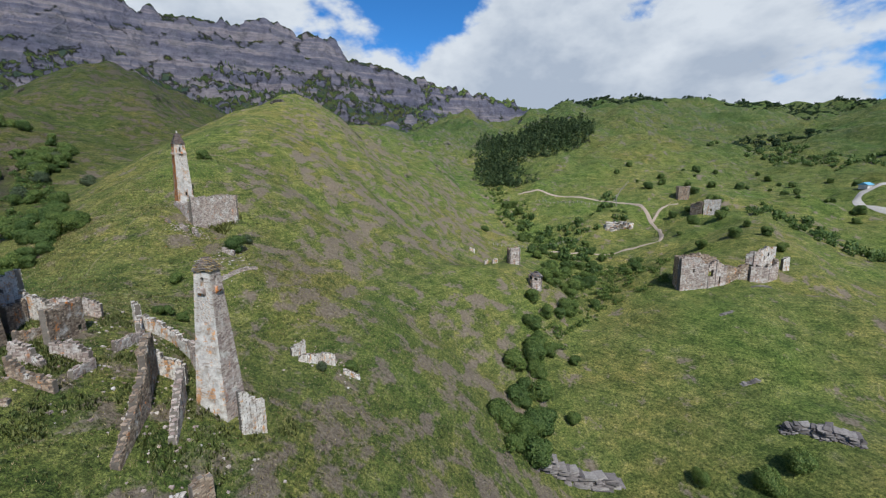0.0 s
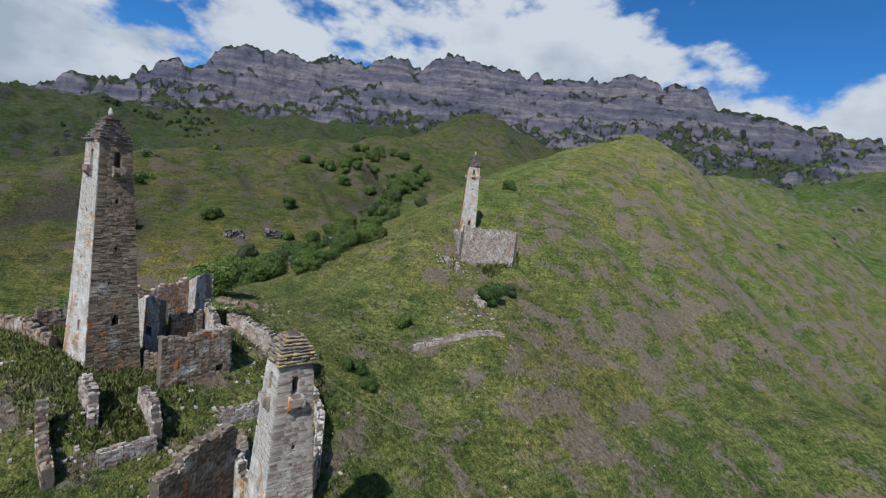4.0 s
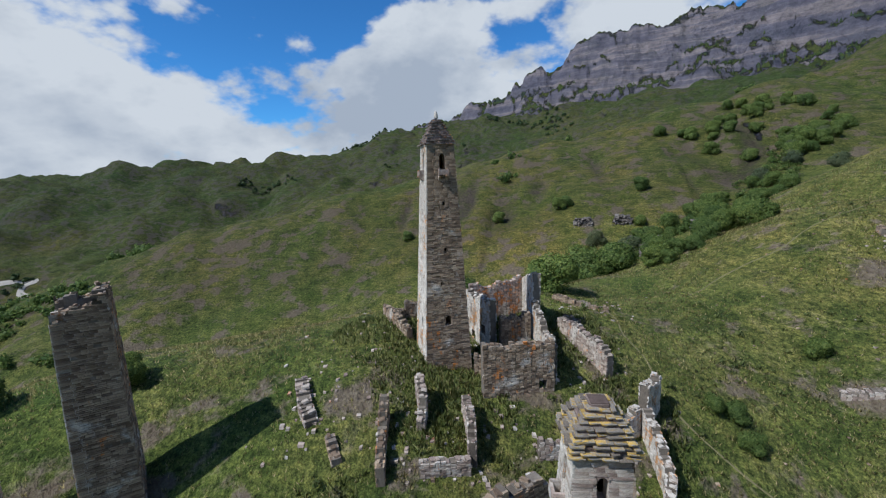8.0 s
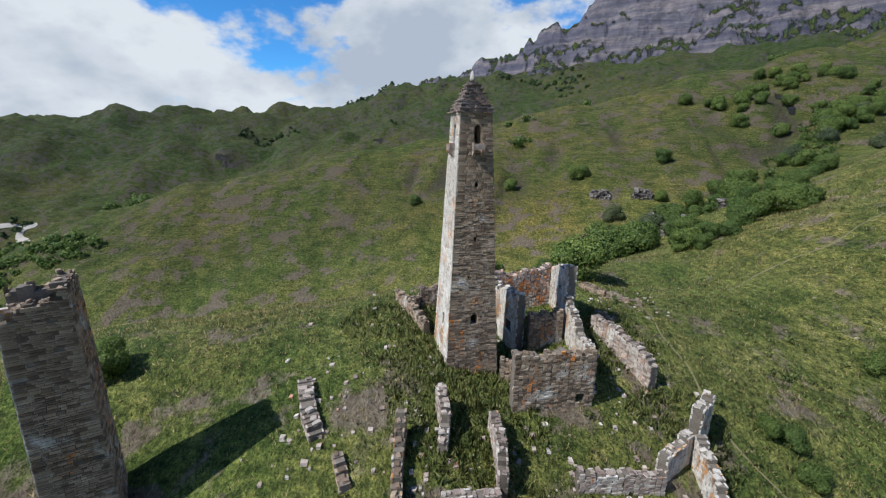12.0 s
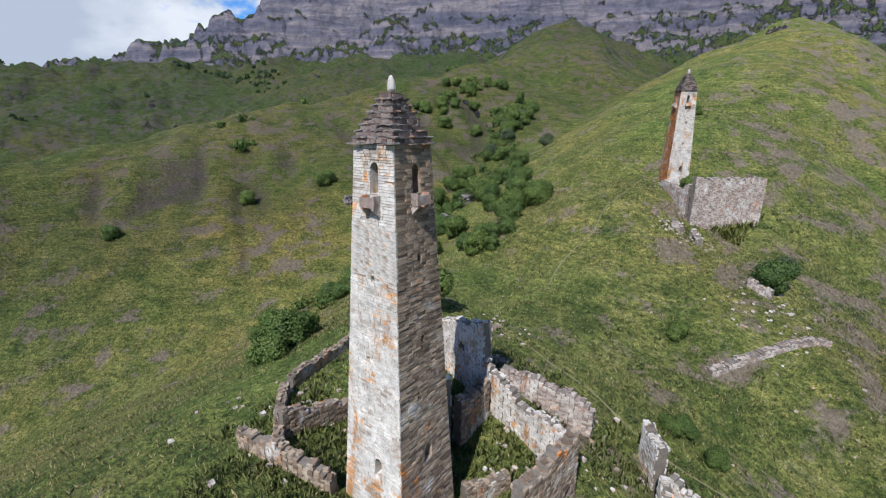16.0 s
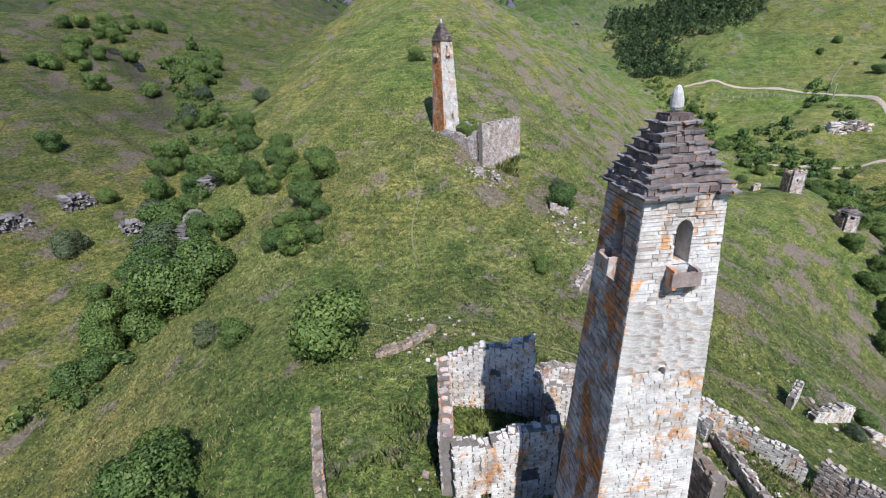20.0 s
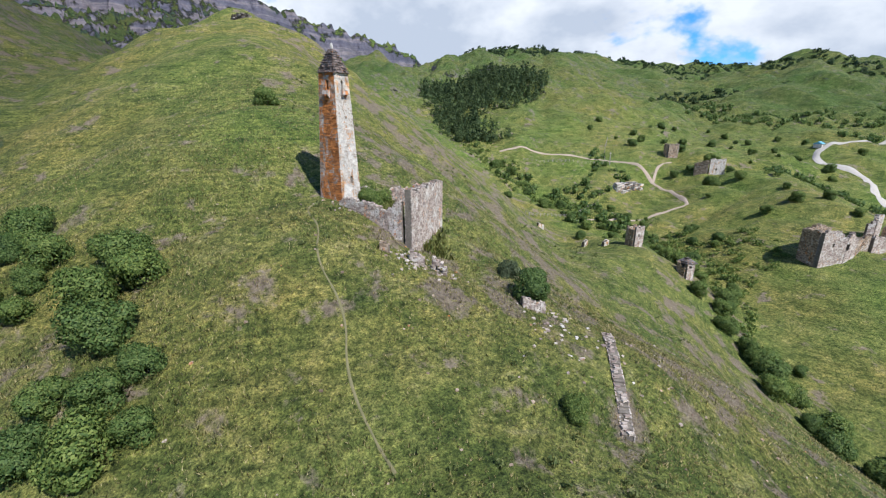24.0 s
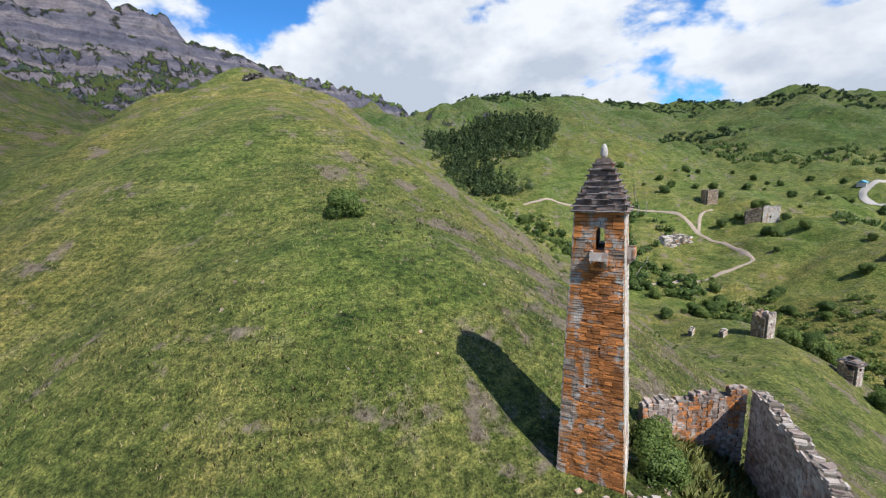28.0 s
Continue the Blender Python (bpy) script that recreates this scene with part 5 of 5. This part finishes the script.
castle = empty_thing("castle_ruin", 107, 188, "large roofless stone castle ruin on a green knoll", "castle")
for pts, tops, mat, holes in (
    ([(107, 188), (114.5, 187)], [20.6, 20.4], STONE_PINK, [(5.0, 1.2, 8, 1.6)]),
    ([(107, 188.6), (109.5, 197)], [20.6, 19.5], STONE, []),
    ([(114.6, 187.2), (118.2, 186.2), (121.5, 186.6)], [19.8, 17.0, 19.6], STONE_PINK, [(4.6, 1.8, 5, 3.0)]),
    ([(121.8, 186.8), (124.5, 187.6), (127.2, 187.8)], [19.4, 17.4, 16.4], STONE_PINK, [(2.4, 1.6, 1, 3.2)]),
    ([(127.4, 188.2), (133, 189.4), (138, 189.4)], [16.6, 15.2, 17.2], STONE, []),
    ([(110, 197.4), (122, 199.5), (130, 200)], [19, 20, 17.5], STONE, [(6, 1.4, 9, 2.2)]),
    ([(138.2, 191.5), (140.5, 190.2), (144, 190.6)], [20.8, 22.4, 21.6], STONE_PINK, [(2.4, 1.0, 5, 1.8), (4.6, 1.0, 5, 1.8)]),
    ([(144.4, 192.0), (150, 195.2), (154.2, 195.4)], [22.4, 23.2, 23.0], STONE_PALE, [(4.0, 1.2, 6, 1.8), (7.2, 1.2, 6, 1.8)]),
    ([(138.4, 188.2), (146, 187.4), (150.5, 188.2)], [15.4, 15.8, 17.6], STONE_PINK, []),
    ([(150.6, 188.6), (152, 192.4)], [18, 18.6], STONE, []),
    ([(157.5, 194.5), (161, 195.2)], [17.8, 18.4], STONE_PALE, []),
):
    ruin_wall(pts, tops, 1.3, "", mat, True, holes, castle, "wall", grain=2.2, sink=2)

house = empty_thing("house_ruin", 203, 332, "ruined stone house with a bright white gable", "house")
ruin_wall([(203, 332), (212.5, 327)], [35.5, 35.8], 1.0, "", STONE_PALE, True, [(5.2, 1.2, 3, 2.0)], house, "wall", grain=2.4, sink=2)
ruin_wall([(202.4, 332.6), (197.5, 340)], [35.0, 31.5], 1.0, "", STONE, True, [], house, "wall", grain=2.4, sink=2)
ruin_wall([(212.8, 327.6), (216, 333.5)], [36.2, 34.6], 1.0, "", STONE_PINK, True, [(3.4, 1.6, 5, 1.6)], house, "wall", grain=2.4, sink=2)
ruin_wall([(198, 340.6), (210, 342), (216, 334)], [31.5, 32.5, 34], 1.0, "", STONE, True, [], house, "wall", grain=2.4, sink=2)
tower_house = empty_thing("tower_house_ruin", 210, 382, "dark square tower house ruin among bushes", "house")
for pts, mat in (([(210, 382), (217.5, 379)], STONE), ([(209.6, 382.6), (212, 389)], STONE), ([(217.9, 379.6), (220, 386)], STONE_PALE), ([(212.4, 389.4), (219.8, 386.6)], STONE)):
    g0 = ground_z(213, 384)
    ruin_wall(pts, [g0 + 10, g0 + 9.4], 1.0, "", mat, True, [], tower_house, "wall", grain=2.6, sink=3)

for x, y, w, h, label in ((36.5, 212.5, 4.6, 8.2, "stump of a square stone tower on the slope"), (43, 191.5, 4.2, 5.6, "small stone shrine with a broken roof")):
    st = empty_thing("tower_stump", x, y, label, "tower")
    g0 = ground_z(x, y)
    c = [(x - w / 2, y - w / 2), (x + w / 2, y - w / 2 + 0.6), (x + w / 2 - 0.6, y + w / 2), (x - w / 2 - 0.6, y + w / 2 - 0.6)]
    for k in range(4):
        p, q = c[k], c[(k + 1) % 4]
        ruin_wall([p, (p[0] * 0.06 + q[0] * 0.94, p[1] * 0.06 + q[1] * 0.94)], [g0 + h, g0 + h - 0.5 - 0.5 * k], 0.9, "", (STONE_PINK, STONE_PALE, STONE, STONE)[k], True, [(1.6, 1.0, 4.2, 1.2)] if k == 0 else [], st, "wall", grain=1.6, sink=2)
    if h < 6:
        for i in range(4):
            p = Pile()
            s = 0.62 * w * (1 - 0.22 * i)
            p.brick((-s, -s, h - 0.4 + 0.55 * i), (s, s, h - 0.05 + 0.55 * i), 0.25)
            p.link("roof_slab", SLATE, st)
for x, y, s in ((18.5, 258, 1.6), (27.6, 219, 1.3), (24, 228, 1.0)):
    ruin_wall([(x - s, y), (x + s, y + 0.6)], [1.6, 2.6], 1.4, "pale broken masonry lump on the bare slope", STONE_PALE, grain=1.4)


def wood_material():
    m, n, l, p = shader("grey_wood", 0.85)
    co = coords(n)
    l.new(ramp_of(n, l, noise_tex(n, l, 3.0, 6, 0.7, stretched(n, l, co, 6, 6, 0.6)), [(0.3, (0.16, 0.14, 0.12)), (0.7, (0.42, 0.39, 0.35))]), p.inputs["Base Color"])
    return m


WOOD = wood_material()


def fence(pts, gap, height, label):
    P2 = np.array(pts, float)
    seg = np.hypot(*np.diff(P2, axis=0).T)
    cum = np.concatenate([[0], np.cumsum(seg)])
    n = int(cum[-1] / gap) + 1
    s = np.linspace(0, cum[-1], n)
    xs, ys = np.interp(s, cum, P2[:, 0]), np.interp(s, cum, P2[:, 1])
    zs = terrain(xs, ys)
    t = thing("fence", xs[0], ys[0], zs[0], 0, label, "fence")
    post = block_mesh("post", WOOD, 0.06, 3)
    for x, y, z in zip(xs, ys, zs):
        block("post", post, t, sized(x - xs[0], y - ys[0], z - zs[0] + height / 2 - 0.3, 0.28, 0.28, height + 0.6, 0, 0, random.uniform(0, 90)))
    for hz in (0.45, 0.9):
        p = Pile()
        for k in range(n - 1):
            a, b = (xs[k] - xs[0], ys[k] - ys[0], zs[k] - zs[0] + height * hz), (xs[k + 1] - xs[0], ys[k + 1] - ys[0], zs[k + 1] - zs[0] + height * hz)
            p.hexa([(a[0], a[1] - 0.05, a[2]), (b[0], b[1] - 0.05, b[2]), (b[0], b[1] + 0.05, b[2]), (a[0], a[1] + 0.05, a[2]), (a[0], a[1] - 0.05, a[2] + 0.1), (b[0], b[1] - 0.05, b[2] + 0.1), (b[0], b[1] + 0.05, b[2] + 0.1), (a[0], a[1] + 0.05, a[2] + 0.1)])
        p.link("rail", WOOD, t)


fence([(94, 427), (108, 418), (126, 410), (158, 398), (176, 424), (190, 440)], 3.6, 2.2, "pale post and rail fence round a valley meadow")
fence([(34, 304), (54, 310), (76, 312), (98, 330), (112, 340)], 3.2, 1.9, "pale post fence beside the valley track")


def utility_pole(x, y):
    t = thing("utility_pole", x, y, ground_z(x, y), 20, "grey wooden utility pole with a crossbar", "pole")
    for name, lo, hi in (("post", (-0.16, -0.16, -0.5), (0.16, 0.16, 11)), ("crossbar", (-1.4, -0.1, 10), (1.4, 0.1, 10.25)), ("strut", (0.9, -0.13, -0.5), (1.15, 0.13, 9.4))):
        p = Pile()
        p.brick(lo, hi, 0.01)
        if name == "strut":
            p.v = [(x_ - 0.9 * (z_ / 9.4) if z_ > 1 else x_, y_, z_) for x_, y_, z_ in p.v]
        p.link(name, WOOD, t)
    for u in (-1.2, -0.5, 0.5, 1.2):
        bm = bmesh.new()
        bmesh.ops.create_cone(bm, segments=8, radius1=0.09, radius2=0.05, depth=0.3, matrix=Matrix.Translation((u, 0, 10.4)))
        part("insulator", bm, WHITE_STONE, t)


utility_pole(160, 394)


def gravel_material(name, light, dark):
    m, n, l, p = shader(name, 0.95)
    co = coords(n)
    col = ramp_of(n, l, noise_tex(n, l, 0.9, 8, 0.7, co), [(0.3, dark), (0.7, light)])
    l.new(col, p.inputs["Base Color"])
    bumped(n, l, p, noise_tex(n, l, 6.0, 5, 0.7, co), 0.5, 0.08)
    return m


GRAVEL = gravel_material("gravel", (0.43, 0.4, 0.36), (0.29, 0.265, 0.23))
DIRT = gravel_material("dirt_track", (0.42, 0.34, 0.27), (0.24, 0.19, 0.14))


def strip(name, pts, width, lift, material, label, category):
    """A road or path draped over the ground."""
    P2 = np.array(pts, float)
    for _ in range(3):
        P2 = np.vstack([P2[:1], np.stack([0.75 * P2[:-1] + 0.25 * P2[1:], 0.25 * P2[:-1] + 0.75 * P2[1:]], 1).reshape(-1, 2), P2[-1:]])
    d = np.gradient(P2, axis=0)
    nrm = np.stack([-d[:, 1], d[:, 0]], 1) / (np.hypot(*d.T)[:, None] + 1e-9)
    w = width * (1 + 0.18 * np.sin(np.arange(len(P2)) * 0.7))[:, None]
    cols = [P2 + nrm * w * u for u in (-0.5, -0.17, 0.17, 0.5)]
    V = []
    for c, u in zip(cols, (-0.5, -0.17, 0.17, 0.5)):
        z = terrain(c[:, 0], c[:, 1]) + lift - (0.6 * lift + 0.1 if abs(u) > 0.4 else 0)
        V.append(np.column_stack([c, z]))
    n = len(P2)
    V = np.vstack(V)
    F = [(k * n + i, k * n + i + 1, (k + 1) * n + i + 1, (k + 1) * n + i) for k in range(3) for i in range(n - 1)]
    F = [f[::-1] for f in F]
    ob = new(name, mesh_of(name, V, np.array(F), material))
    ob.data.polygons.foreach_set("use_smooth", np.ones(len(F), bool))
    return tagged(ob, label, category, kind="structure")


strip("road", [(260, 225), (277, 244), (296, 275), (318, 290), (330, 305), (322, 325), (330, 345), (352, 348), (380, 340), (420, 335)], 5.5, 0.7, GRAVEL, "pale gravel road winding through the valley", "road")
strip("road", [(-388, -424), (-408, -412), (-430, -398), (-455, -377), (-472, -341), (-452, -353), (-436, -324), (-412, -290), (-388, -265), (-354, -256), (-310, -242), (-279, -246), (-263, -245), (-239, -228), (-224, -199), (-208, -185), (-201, -185), (-195, -191)], 6.5, 0.9, GRAVEL, "pale gravel road along the southern valley", "road")
strip("track", [(70, 306), (103, 304), (130, 304), (150, 298), (158, 304), (168, 326), (177, 352), (177, 372), (168, 398), (140, 418), (108, 440), (80, 450)], 2.6, 0.45, DIRT, "rutted dirt track across the valley meadow", "track")
strip("track", [(178, 360), (192, 372), (205, 372)], 2.2, 0.45, DIRT, "short dirt spur track to the ruins", "track")
TRODDEN = gravel_material("trodden_turf", (0.175, 0.155, 0.08), (0.11, 0.105, 0.05))
strip("footpath", [(-94, 86), (-87, 85), (-82, 82), (-76, 83.5), (-70, 81), (-65, 82), (-59, 80.5), (-55, 82), (-51, 84.5), (-47, 88), (-44, 93)], 0.36, 0.06, TRODDEN, "trodden footpath through the grass", "path")
strip("footpath", [(-84, 99), (-87, 108), (-86, 116), (-89, 124), (-88, 131), (-90, 136), (-88, 140)], 0.4, 0.06, TRODDEN, "trodden footpath up the spur", "path")


def ledge(x, y, length, turn, height, material, label):
    """A broken outcrop of layered rock, its beds stepping back."""
    rnd = random.Random(int(x * 10 + y))
    t = thing("rock_outcrop", x, y, ground_z(x, y) - 0.3, turn, label, "rock")
    c, s = math.cos(radians(turn)), math.sin(radians(turn))
    shapes = [block_mesh("rock", material, 0.17, k) for k in range(4)]
    z = -0.8
    while z < height:
        hh = rnd.uniform(0.35, 0.9) * height / 3
        u = -length / 2 * (1 - 0.25 * z / height)
        while u < length / 2 * (1 - 0.25 * z / height):
            w = rnd.uniform(0.06, 0.2) * length
            back = rnd.uniform(-0.2, 0.35) * height + 0.3 * z
            lift = ground_z(x + c * u, y + s * u) - t.matrix_world.translation.z - 0.3
            block("rock", rnd.choice(shapes), t, sized(u + w / 2, back + height * 0.65, lift + z + hh / 2, w * 1.1, height * 1.3, hh * rnd.uniform(0.8, 1.2), rnd.uniform(-7, 7), rnd.uniform(-7, 7), rnd.uniform(-14, 14)))
            u += w * 0.96
        z += hh


ROCK = stone_material("layered_rock", (0.26, 0.24, 0.22), (0.18, 0.16, 0.15), (0.1, 0.09, 0.085))
for x, y, ln, tn, h in ((34, 97.5, 22, 3, 2.2), (96, 103, 12, -20, 2.0), (100, 99, 10, -30, 2.4), (111, 160, 6, 10, 0.8), (98, 127, 6, 5, 0.9), (138, 180, 9, 0, 0.7)):
    ledge(x, y, ln, tn, h, ROCK, "dark layered rock ledge in the hillside")
ledge(143, 346, 20, -10, 6, STONE_PALE, "pale bare rock outcrop beside the track")
for x, y, ln, tn in ((-182, 118, 7, 70), (-178, 132, 7, 60), (-160, 128, 6, 50)):
    ledge(x, y, ln, tn, 3.0, ROCK, "dark reddish rock scar in the gully")
ledge(-116, 319, 9, 10, 3.0, ROCK, "dark boulders on the rounded summit")
for x, y, ln, tn in ((-146, 143, 7, 70), (-140, 124, 7, 80), (-160, 162, 6, 60)):
    ledge(x, y, ln, tn, 2.6, ROCK, "dark reddish rock scar in the ravine")


def hut(x, y, turn):
    t = thing("hut", x, y, ground_z(x, y), turn, "small white hut with a blue roof beside the road", "hut")
    bm = bmesh.new()
    box(bm, (-4, -3, -0.5), (4, 3, 3))
    part("wall", bm, WHITE_STONE, t)
    m, n, l, p = shader("blue_roof", 0.5)
    l.new(ramp_of(n, l, noise_tex(n, l, 2.0, 5, 0.6, coords(n)), [(0.3, (0.1, 0.3, 0.42)), (0.7, (0.18, 0.42, 0.55))]), p.inputs["Base Color"])
    bm = bmesh.new()
    v = [bm.verts.new(c) for c in ((-4.5, -3.6, 2.9), (4.5, -3.6, 2.9), (4.5, 3.6, 2.9), (-4.5, 3.6, 2.9), (-4.5, 0, 5), (4.5, 0, 5))]
    for f in ((0, 1, 5, 4), (2, 3, 4, 5), (0, 4, 3), (1, 2, 5), (3, 2, 1, 0)):
        bm.faces.new([v[k] for k in f])
    part("roof", bm, m, t, "blue sheet roof")
    bm = bmesh.new()
    box(bm, (-0.5, -3.06, 0), (0.5, -2.98, 2.1))
    part("door", bm, WOOD, t)


hut(346, 352, 20)
